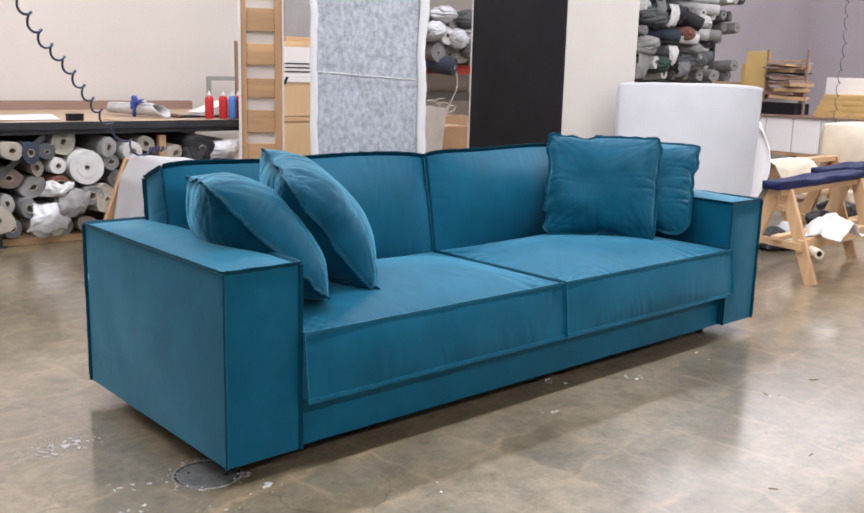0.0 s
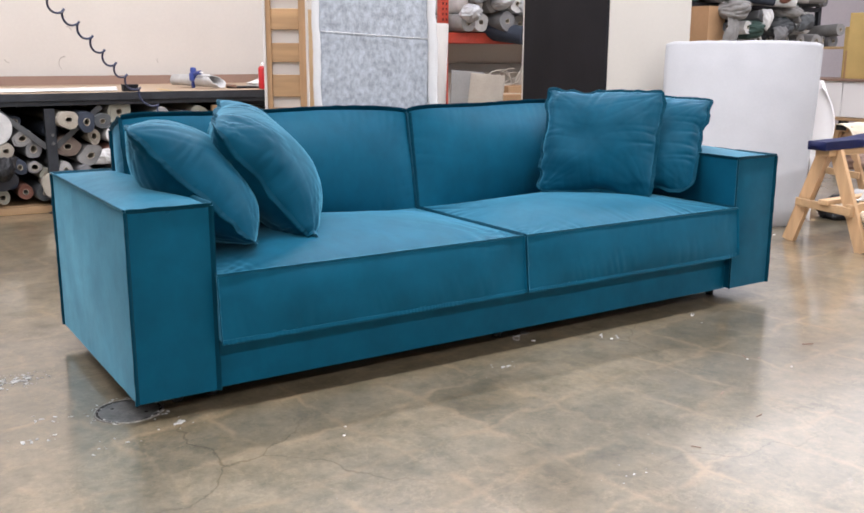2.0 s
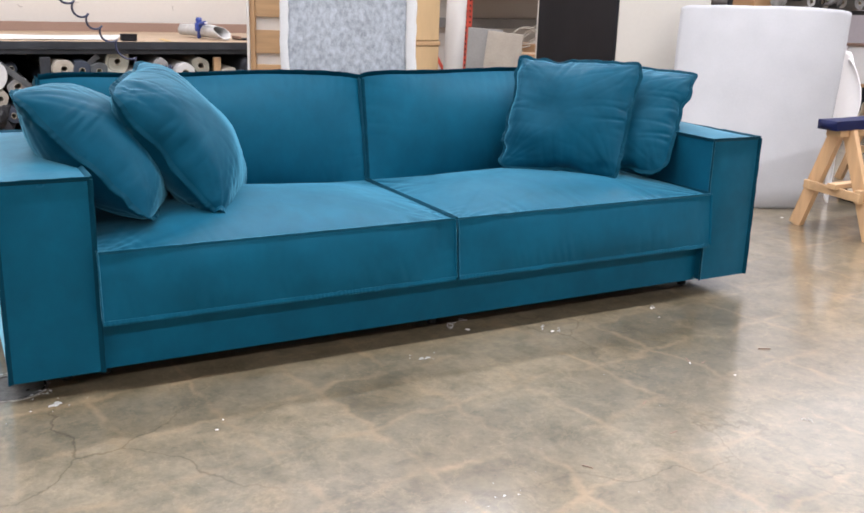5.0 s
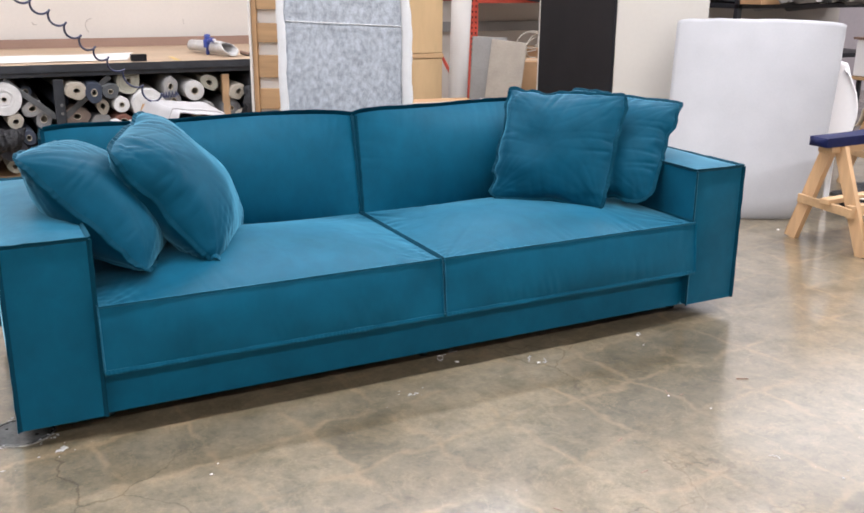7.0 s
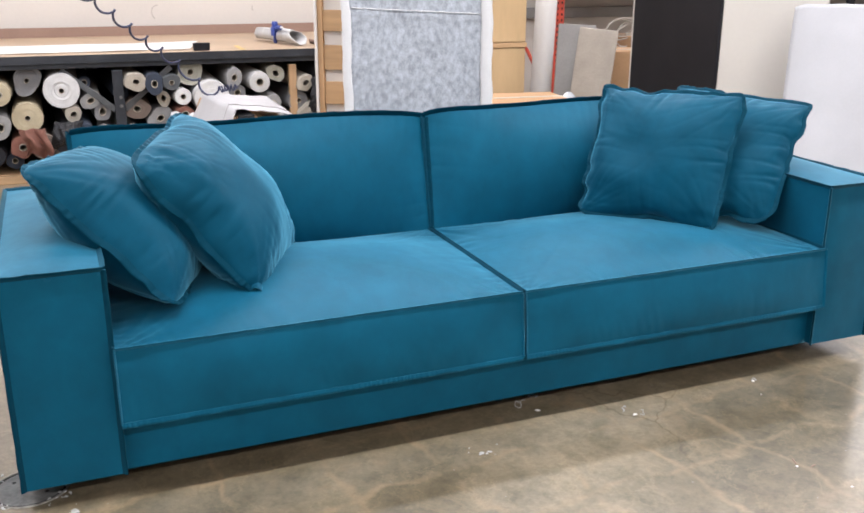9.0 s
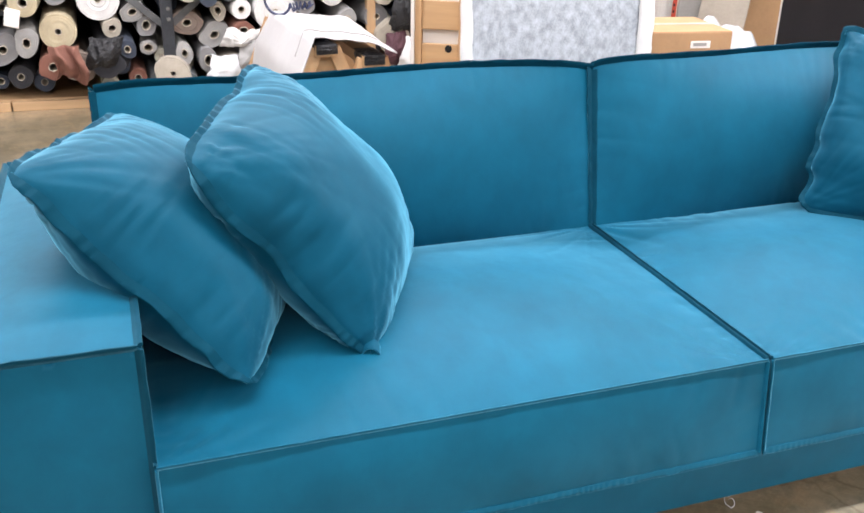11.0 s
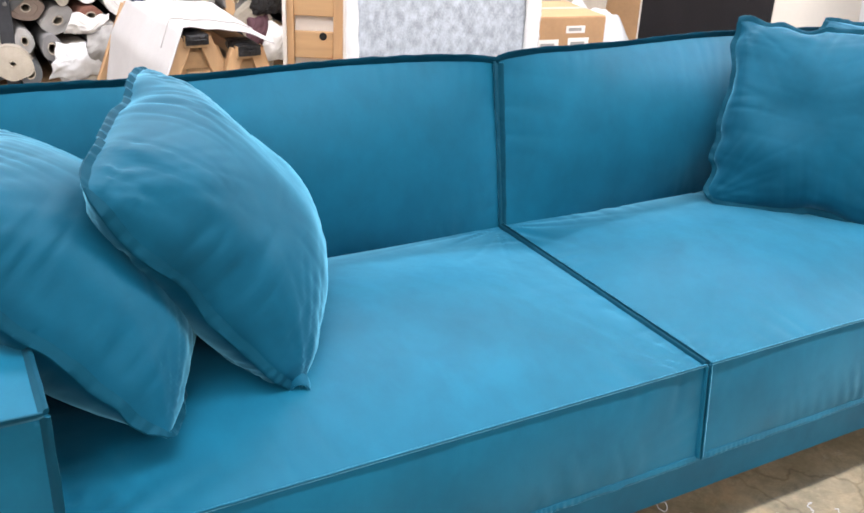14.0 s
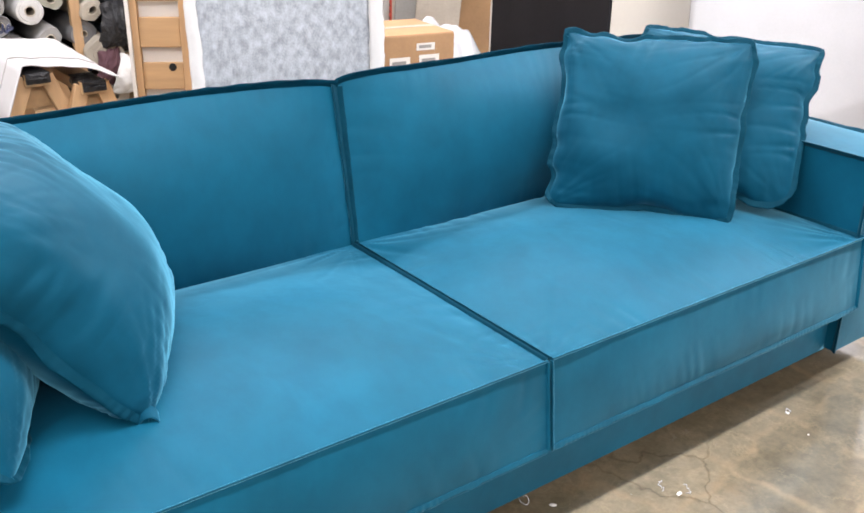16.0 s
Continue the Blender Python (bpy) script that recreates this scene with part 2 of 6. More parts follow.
def concrete():
    m = bpy.data.materials.new("polished_concrete")
    m.use_nodes = True
    nt = m.node_tree
    p = nt.nodes["Principled BSDF"]
    tc = nt.nodes.new("ShaderNodeTexCoord")

    def tex(scale, detail, rough=0.55, distort=0.0):
        n = nt.nodes.new("ShaderNodeTexNoise")
        n.inputs["Scale"].default_value, n.inputs["Detail"].default_value = scale, detail
        n.inputs["Roughness"].default_value, n.inputs["Distortion"].default_value = rough, distort
        nt.links.new(tc.outputs["Object"], n.inputs["Vector"])
        return n.outputs["Fac"]

    def ramp(fac, stops):
        r = nt.nodes.new("ShaderNodeValToRGB")
        r.color_ramp.elements[0].position, r.color_ramp.elements[0].color = stops[0][0], (*stops[0][1], 1)
        r.color_ramp.elements[1].position, r.color_ramp.elements[1].color = stops[-1][0], (*stops[-1][1], 1)
        for pos, col in stops[1:-1]:
            e = r.color_ramp.elements.new(pos)
            e.color = (*col, 1)
        nt.links.new(fac, r.inputs[0])
        return r.outputs[0]

    def mixed(kind, fac, a, b):
        n = nt.nodes.new("ShaderNodeMix")
        n.data_type, n.blend_type = "RGBA", kind
        if isinstance(fac, float):
            n.inputs[0].default_value = fac
        else:
            nt.links.new(fac, n.inputs[0])
        nt.links.new(a, n.inputs[6])
        nt.links.new(b, n.inputs[7])
        return n.outputs[2]

    clouds = ramp(tex(0.9, 5, 0.6, 0.1), [(0.3, (0.136, 0.113, 0.077)), (0.5, (0.190, 0.160, 0.114)), (0.72, (0.262, 0.224, 0.166))])
    patches = ramp(tex(6.5, 12, 0.74, 0.15), [(0.33, (0.62, 0.60, 0.52)), (0.42, (0.80, 0.78, 0.71)), (0.50, (0.98, 0.95, 0.90)), (0.66, (1.18, 1.14, 1.07))])
    grain = ramp(tex(48, 6, 0.8), [(0.3, (0.80, 0.79, 0.77)), (0.7, (1.14, 1.14, 1.13))])
    mottle = ramp(tex(15, 10, 0.78, 0.2), [(0.36, (0.76, 0.75, 0.70)), (0.48, (0.96, 0.95, 0.92)), (0.62, (1.13, 1.11, 1.07))])
    stains = ramp(tex(3.2, 10, 0.75, 0.5), [(0.60, (0, 0, 0)), (0.72, (0.5, 0.5, 0.5))])
    rust = nt.nodes.new("ShaderNodeRGB")
    rust.outputs[0].default_value = (0.30, 0.20, 0.11, 1)
    col = mixed("MULTIPLY", 1.0, clouds, patches)
    col = mixed("MULTIPLY", 1.0, col, grain)
    col = mixed("MULTIPLY", 1.0, col, mottle)
    veins = ramp(tex(4.2, 9, 0.68, 0.4), [(0.485, (0, 0, 0)), (0.5, (0.26, 0.26, 0.26)), (0.515, (0, 0, 0))])
    vein_tone = nt.nodes.new("ShaderNodeRGB")
    vein_tone.outputs[0].default_value = (0.40, 0.31, 0.19, 1)
    col = mixed("MIX", veins, col, vein_tone.outputs[0])
    col = mixed("MIX", stains, col, rust.outputs[0])
    # faint rusty lines left by an old square tiling
    wob = nt.nodes.new("ShaderNodeTexNoise")
    wob.inputs["Scale"].default_value, wob.inputs["Detail"].default_value = 5.0, 9
    nt.links.new(tc.outputs["Object"], wob.inputs["Vector"])
    shifted = nt.nodes.new("ShaderNodeMix")
    shifted.data_type, shifted.blend_type = "RGBA", "ADD"
    shifted.inputs[0].default_value = 0.19
    nt.links.new(tc.outputs["Object"], shifted.inputs[6])
    nt.links.new(wob.outputs["Color"], shifted.inputs[7])
    turn = nt.nodes.new("ShaderNodeMapping")
    turn.inputs["Rotation"].default_value = (0, 0, radians(-7))
    nt.links.new(shifted.outputs[2], turn.inputs["Vector"])
    grid = nt.nodes.new("ShaderNodeTexBrick")
    grid.offset = 0.0
    grid.inputs["Scale"].default_value = 1.0
    grid.inputs["Brick Width"].default_value, grid.inputs["Row Height"].default_value = 0.31, 0.31
    grid.inputs["Mortar Size"].default_value, grid.inputs["Mortar Smooth"].default_value = 0.022, 1.0
    nt.links.new(turn.outputs[0], grid.inputs["Vector"])
    grid.inputs["Color1"].default_value, grid.inputs["Color2"].default_value = (0.66, 0.64, 0.57, 1), (1.10, 1.08, 1.04, 1)
    grid.inputs["Mortar"].default_value = (1.0, 0.96, 0.9, 1)
    ghost = ramp(tex(1.3, 6, 0.6), [(0.42, (0.1, 0.1, 0.1)), (0.64, (0.8, 0.8, 0.8))])
    col = mixed("MULTIPLY", ghost, col, grid.outputs["Color"])
    some = ramp(tex(3.1, 8, 0.75), [(0.44, (0, 0, 0)), (0.62, (0.46, 0.46, 0.46))])
    lines = mixed("MULTIPLY", 1.0, some, grid.outputs["Fac"])
    tan = nt.nodes.new("ShaderNodeRGB")
    tan.outputs[0].default_value = (0.36, 0.255, 0.145, 1)
    col = mixed("MIX", lines, col, tan.outputs[0])
    # pale paint and plaster smears
    smear = ramp(tex(2.6, 12, 0.8, 0.5), [(0.65, (0, 0, 0)), (0.70, (0.4, 0.4, 0.4))])
    pale = nt.nodes.new("ShaderNodeRGB")
    pale.outputs[0].default_value = (0.50, 0.49, 0.46, 1)
    col = mixed("MIX", smear, col, pale.outputs[0])
    speck = ramp(tex(75, 2, 0.5), [(0.76, (0, 0, 0)), (0.79, (0.7, 0.7, 0.7))])
    col = mixed("MIX", speck, col, pale.outputs[0])
    grit = ramp(tex(58, 2, 0.5), [(0.20, (0.75, 0.75, 0.75)), (0.24, (0, 0, 0))])
    soot = nt.nodes.new("ShaderNodeRGB")
    soot.outputs[0].default_value = (0.05, 0.042, 0.035, 1)
    col = mixed("MIX", grit, col, soot.outputs[0])
    vor = nt.nodes.new("ShaderNodeTexVoronoi")
    vor.feature = "DISTANCE_TO_EDGE"
    vor.inputs["Scale"].default_value = 0.8
    warp = nt.nodes.new("ShaderNodeTexNoise")
    warp.inputs["Scale"].default_value, warp.inputs["Detail"].default_value = 3.0, 6
    nt.links.new(tc.outputs["Object"], warp.inputs["Vector"])
    add = nt.nodes.new("ShaderNodeMix")
    add.data_type, add.blend_type = "RGBA", "ADD"
    add.inputs[0].default_value = 0.35
    nt.links.new(tc.outputs["Object"], add.inputs[6])
    nt.links.new(warp.outputs["Color"], add.inputs[7])
    nt.links.new(add.outputs[2], vor.inputs["Vector"])
    cracks = ramp(vor.outputs["Distance"], [(0.0, (0.58, 0.52, 0.44)), (0.003, (1, 1, 1))])
    gate = ramp(tex(0.9, 3), [(0.45, (0, 0, 0)), (0.6, (1, 1, 1))])
    white = nt.nodes.new("ShaderNodeRGB")
    white.outputs[0].default_value = (1, 1, 1, 1)
    cracks = mixed("MIX", gate, white.outputs[0], cracks)
    col = mixed("MULTIPLY", 1.0, col, cracks)
    nt.links.new(col, p.inputs["Base Color"])
    r = ramp(tex(3.0, 6, 0.6), [(0.3, (0.3, 0.3, 0.3)), (0.7, (0.5, 0.5, 0.5))])
    nt.links.new(r, p.inputs["Roughness"])
    p.inputs["Specular IOR Level"].default_value = 0.6
    p.inputs["Coat Weight"].default_value = 1.0
    p.inputs["Coat IOR"].default_value = 1.95
    p.inputs["Coat Roughness"].default_value = 0.15
    b = nt.nodes.new("ShaderNodeBump")
    b.inputs["Strength"].default_value, b.inputs["Distance"].default_value = 0.06, 0.004
    nt.links.new(tex(12, 6), b.inputs["Height"])
    nt.links.new(b.outputs[0], p.inputs["Normal"])
    return m


CONCRETE = concrete()
ROLL_TONES = {
    "white": (0.52, 0.51, 0.50), "cream": (0.32, 0.285, 0.235), "grey": (0.165, 0.162, 0.165), "pale": (0.245, 0.238, 0.232),
    "dark": (0.07, 0.075, 0.08), "navy": (0.028, 0.036, 0.055), "brown": (0.19, 0.145, 0.12), "rust": (0.16, 0.065, 0.045),
    "sand": (0.38, 0.32, 0.215), "maroon": (0.06, 0.022, 0.03), "black": (0.02, 0.02, 0.025), "olive": (0.29, 0.28, 0.23), "green": (0.03, 0.06, 0.05),
}
ROLLS = {k: material(k + "_roll_fabric", v, 0.85, vary=0.14, scale=14, fine=120, bump=0.3, random_hue=0.08) for k, v in ROLL_TONES.items()}


# ---- mesh helpers ----
def mesh_object(name, bm, mat, smooth=False):
    me = bpy.data.meshes.new(name)
    bm.normal_update()
    bm.to_mesh(me)
    bm.free()
    if mat:
        me.materials.append(mat)
    if smooth:
        me.shade_smooth()
    return new(name, me)


def part(name, bm, mat, parent, label="", smooth=False):
    ob = mesh_object(name, bm, mat, smooth)
    ob.parent = parent
    if label:
        tagged(ob, label)
    return ob


def thing(name, m, label, category, group="", kind=""):
    ob = new(name)
    ob.matrix_world = m
    ob.empty_display_size = 0.05
    return tagged(ob, label, category, group, kind)


def box(bm, x0, x1, y0, y1, z0, z1, bevel=0.0, segments=2, m=None):
    r = bmesh.ops.create_cube(bm, size=1.0)
    vs = r["verts"]
    for v in vs:
        v.co = Vector((x0 + (v.co.x + 0.5) * (x1 - x0), y0 + (v.co.y + 0.5) * (y1 - y0), z0 + (v.co.z + 0.5) * (z1 - z0)))
        if m is not None:
            v.co = m @ v.co
    if bevel:
        es = list({e for v in vs for e in v.link_edges})
        bmesh.ops.bevel(bm, geom=es, offset=bevel, segments=segments, affect="EDGES", profile=0.6)
    return bm


def boxed(x0, x1, y0, y1, z0, z1, bevel=0.004, segments=2, m=None):
    return box(bmesh.new(), x0, x1, y0, y1, z0, z1, bevel, segments, m)


def beam(a, b, wide, high, bevel=0.003, up=(0, 0, 1)):
    """A bar of rectangular section from a to b."""
    a, b = Vector(a), Vector(b)
    d = (b - a).normalized()
    side = d.cross(Vector(up))
    side = side.normalized() if side.length > 1e-4 else Vector((1, 0, 0))
    top = side.cross(d)
    m = Matrix((side, d, top)).transposed().to_4x4()
    m.translation = a
    return box(bmesh.new(), -wide / 2, wide / 2, 0, (b - a).length, -high / 2, high / 2, bevel, 1, m)


def lathe(profile, n=24, axis="z", wobble=0.0, seed=0.0):
    """A turned body from (radius, height) pairs."""
    bm = bmesh.new()
    rings = []
    for k, (r, h) in enumerate(profile):
        ring = []
        for i in range(n):
            a = 2 * math.pi * i / n
            q = r * (1 + wobble * noise.noise((math.cos(a) * 1.3 + seed, math.sin(a) * 1.3, h * 1.5 + seed)))
            c = (q * math.cos(a), q * math.sin(a), h)
            ring.append(bm.verts.new(c if axis == "z" else (c[0], c[2], c[1])))
        rings.append(ring)
    for a, b in zip(rings, rings[1:]):
        for i in range(n):
            f = (a[i], a[(i + 1) % n], b[(i + 1) % n], b[i])
            bm.faces.new(f if axis == "z" else f[::-1])
    return bm


def tube_along(points, radius, n=8, closed=False):
    """A round cord through points."""
    bm = bmesh.new()
    pts = [Vector(p) for p in points]
    rings = []
    ref = Vector((0.3, 0.2, 1)).normalized()
    for i, p in enumerate(pts):
        d = (pts[min(i + 1, len(pts) - 1)] - pts[max(i - 1, 0)]).normalized()
        s = d.cross(ref)
        if s.length < 1e-3:
            s = Vector((1, 0, 0))
        s.normalize()
        u = s.cross(d).normalized()
        ref = u
        rings.append([bm.verts.new(p + radius * (math.cos(2 * math.pi * k / n) * s + math.sin(2 * math.pi * k / n) * u)) for k in range(n)])
    for a, b in zip(rings, rings[1:]):
        for k in range(n):
            bm.faces.new((a[k], b[k], b[(k + 1) % n], a[(k + 1) % n]))
    bm.faces.new(rings[0])
    bm.faces.new(rings[-1][::-1])
    return bm


def sheet(fn, nu, nv, thick):
    """A cloth of some thickness from fn(u, v), u and v from 0 to 1."""
    bm = bmesh.new()
    g = [[Vector(fn(i / nu, j / nv)) for j in range(nv + 1)] for i in range(nu + 1)]
    top, low = [], []
    for i in range(nu + 1):
        a, b = [], []
        for j in range(nv + 1):
            du = g[min(i + 1, nu)][j] - g[max(i - 1, 0)][j]
            dv = g[i][min(j + 1, nv)] - g[i][max(j - 1, 0)]
            n = du.cross(dv).normalized()
            a.append(bm.verts.new(g[i][j] + n * thick / 2))
            b.append(bm.verts.new(g[i][j] - n * thick / 2))
        top.append(a), low.append(b)
    for i in range(nu):
        for j in range(nv):
            bm.faces.new((top[i][j], top[i + 1][j], top[i + 1][j + 1], top[i][j + 1]))
            bm.faces.new((low[i][j], low[i][j + 1], low[i + 1][j + 1], low[i + 1][j]))
    for i in range(nu):
        bm.faces.new((top[i][0], low[i][0], low[i + 1][0], top[i + 1][0]))
        bm.faces.new((top[i][nv], top[i + 1][nv], low[i + 1][nv], low[i][nv]))
    for j in range(nv):
        bm.faces.new((top[0][j], top[0][j + 1], low[0][j + 1], low[0][j]))
        bm.faces.new((top[nu][j], low[nu][j], low[nu][j + 1], top[nu][j + 1]))
    return bm


# ---- upholstery ----
FACES = (("x", -1), ("x", 1), ("y", -1), ("y", 1), ("z", -1), ("z", 1))


def cushion_mesh(fmap, bulge, counts, pucker=0.004, seed=0.0, lumps=0.0, pulled=0.0):
    """A box-edge cushion: fmap takes (-1..1)^3 to its place; bulge gives each face's swelling."""
    bm = bmesh.new()
    for k, (axis, sign) in enumerate(FACES):
        nu, nv = {"x": (counts[1], counts[2]), "y": (counts[0], counts[2]), "z": (counts[0], counts[1])}[axis]

        def at(u, v):
            c = {"x": (sign, u, v), "y": (u, sign, v), "z": (u, v, sign)}[axis]
            return Vector(fmap(*c))

        grid = []
        for i in range(nu + 1):
            row = []
            for j in range(nv + 1):
                u, v = 2 * i / nu - 1, 2 * j / nv - 1
                p = at(u, v)
                e = 1e-3
                n = (at(u + e, v) - at(u - e, v)).cross(at(u, v + e) - at(u, v - e)).normalized()
                if (axis == "y") == (sign > 0):
                    n = -n
                swell = bulge[k] * (1 - abs(u) ** 2.2) * (1 - abs(v) ** 2.2)
                rim = (1 - u * u) * (1 - v * v)
                creases = 0.0
                if pucker and k in (2, 5, 0, 1):
                    long_u, long_v = (at(1, v) - at(-1, v)).length, (at(u, 1) - at(u, -1)).length
                    for c, d, far, force in ((u * long_u / 2, (1 - abs(v)) * long_v / 2, 1.0 if v > 0 else 2.0, 1.0), (v * long_v / 2, (1 - abs(u)) * long_u / 2, 3.0 if u > 0 else 4.0, 0.8)):
                        q = noise.noise((c * 21 + d * 5.0 + seed, k * 3.1 + far, d * 3.0))
                        gate = max(0.0, noise.noise((c * 5.0 + seed * 2, k * 5.0 + far, 2.2)) * 1.5 + 0.25)
                        w = 0.25 * abs(q) - math.exp(-(q / 0.19) ** 2)
                        creases += force * (0.45 if k == 2 and pucker < 0.007 else 1.0) * w * gate * math.exp(-d / 0.085) * min(1.0, d / 0.02)
                if pulled and k == 5:
                    du, dv = (1 - abs(u)) * long_u / 2, (1 - abs(v)) * long_v / 2
                    r = math.hypot(du, dv)
                    q = noise.noise((math.atan2(dv, du) * 4.2 + seed + (2.0 if u > 0 else 5.0), r * 2.2 + (3.0 if v > 0 else 0.0), 8.5))
                    fade = math.exp(-r / 0.16) * min(1.0, r / 0.05) * min(1.0, du / 0.025) * min(1.0, dv / 0.025)
                    swell += pulled * (0.5 * abs(q) - math.exp(-(q / 0.16) ** 2)) * fade
                swell += pucker * creases
                if lumps:
                    swell += lumps * rim * noise.noise(p * 3.2 + Vector((seed, 0, 0)))
                row.append(bm.verts.new(p + n * swell))
            grid.append(row)
        for i in range(nu):
            for j in range(nv):
                f = (grid[i][j], grid[i + 1][j], grid[i + 1][j + 1], grid[i][j + 1])
                bm.faces.new(f if (axis == "y") != (sign > 0) else f[::-1])
    bmesh.ops.remove_doubles(bm, verts=bm.verts, dist=1e-5)
    bmesh.ops.recalc_face_normals(bm, faces=bm.faces)
    for f in bm.faces:
        f.smooth = True
    for e in bm.edges:
        if len(e.link_faces) == 2 and e.link_faces[0].normal.dot(e.link_faces[1].normal) < 0.75:
            e.smooth = False
    return bm


def flange(points, outs, width, thick, ripple=0.15, closed=False, seed=0.0, pleat=0.0, pitch=0.02, shares=()):
    """A flat sewn flange along points, standing out along outs, gathered into small pleats where asked."""
    bm = bmesh.new()
    rings = []
    n = len(points)
    run = 0.0
    for i in range(n):
        p, o = Vector(points[i]), Vector(outs[i]).normalized()
        run += (p - Vector(points[i - 1])).length if i else 0.0
        d = Vector(points[(i + 1) % n if closed else min(i + 1, n - 1)]) - Vector(points[i - 1 if closed else max(i - 1, 0)])
        s = d.cross(o).normalized()
        w = width * (1 + ripple * noise.noise((run * 22, seed, 0.5)) * 2)
        w *= shares[i] if shares else 1.0
        fold = 0.0
        if pleat:
            gate = min(1.0, max(0.25, 0.5 + 1.4 * noise.noise((run * 6, seed + 9, 0.7))))
            wave = math.sin(2 * math.pi * run / pitch + 9 * noise.noise((run * 11, seed + 2, 0.1)))
            fold = pleat * gate * wave * abs(wave)
        lean = s * (width * ripple * 1.2 * noise.noise((run * 26, seed + 5, 1.5)))
        a, c, b = p - o * width * 0.35, p + o * w * 0.45 + s * fold * 0.7 + lean * 0.4, p + o * w + lean + s * fold * 0.6
        rings.append([bm.verts.new(q) for q in (a + s * thick / 2, c + s * thick * 0.45, b + s * thick * 0.35, b + o * thick * 0.3, b - s * thick * 0.35, c - s * thick * 0.45, a - s * thick / 2)])
    pairs = list(zip(rings, rings[1:])) + ([(rings[-1], rings[0])] if closed else [])
    for a, b in pairs:
        for k in range(7):
            bm.faces.new((a[k], b[k], b[(k + 1) % 7], a[(k + 1) % 7]))
    if not closed:
        bm.faces.new(rings[0][::-1])
        bm.faces.new(rings[-1])
    bmesh.ops.recalc_face_normals(bm, faces=bm.faces)
    for f in bm.faces:
        f.smooth = True
    for e in bm.edges:
        if len(e.link_faces) == 2 and e.link_faces[0].normal.dot(e.link_faces[1].normal) < 0.7:
            e.smooth = False
    return bm


def seam_line(fmap, a, b, outs, width=0.010, thick=0.006, steps=40, ripple=0.15, seed=0.0, pleat=0.0, pitch=0.02):
    """A flange on the cushion edge from corner a to corner b."""
    pts, dirs = [], []
    for i in range(steps + 1):
        t = i / steps
        c = [p + (q - p) * t for p, q in zip(a, b)]
        pts.append(Vector(fmap(*c)))
        dirs.append(Vector(outs))
    return flange(pts, dirs, width, thick, ripple, False, seed, pleat, pitch)


LENGTH, ARM, DEPTH, ARM_TOP, UNDER = 3.025, 0.262, 1.05, 0.678, 0.066


def boxmap(x0, x1, y0, y1, z0, z1):
    return lambda u, v, w: (x0 + (u + 1) / 2 * (x1 - x0), y0 + (v + 1) / 2 * (y1 - y0), z0 + (w + 1) / 2 * (z1 - z0))


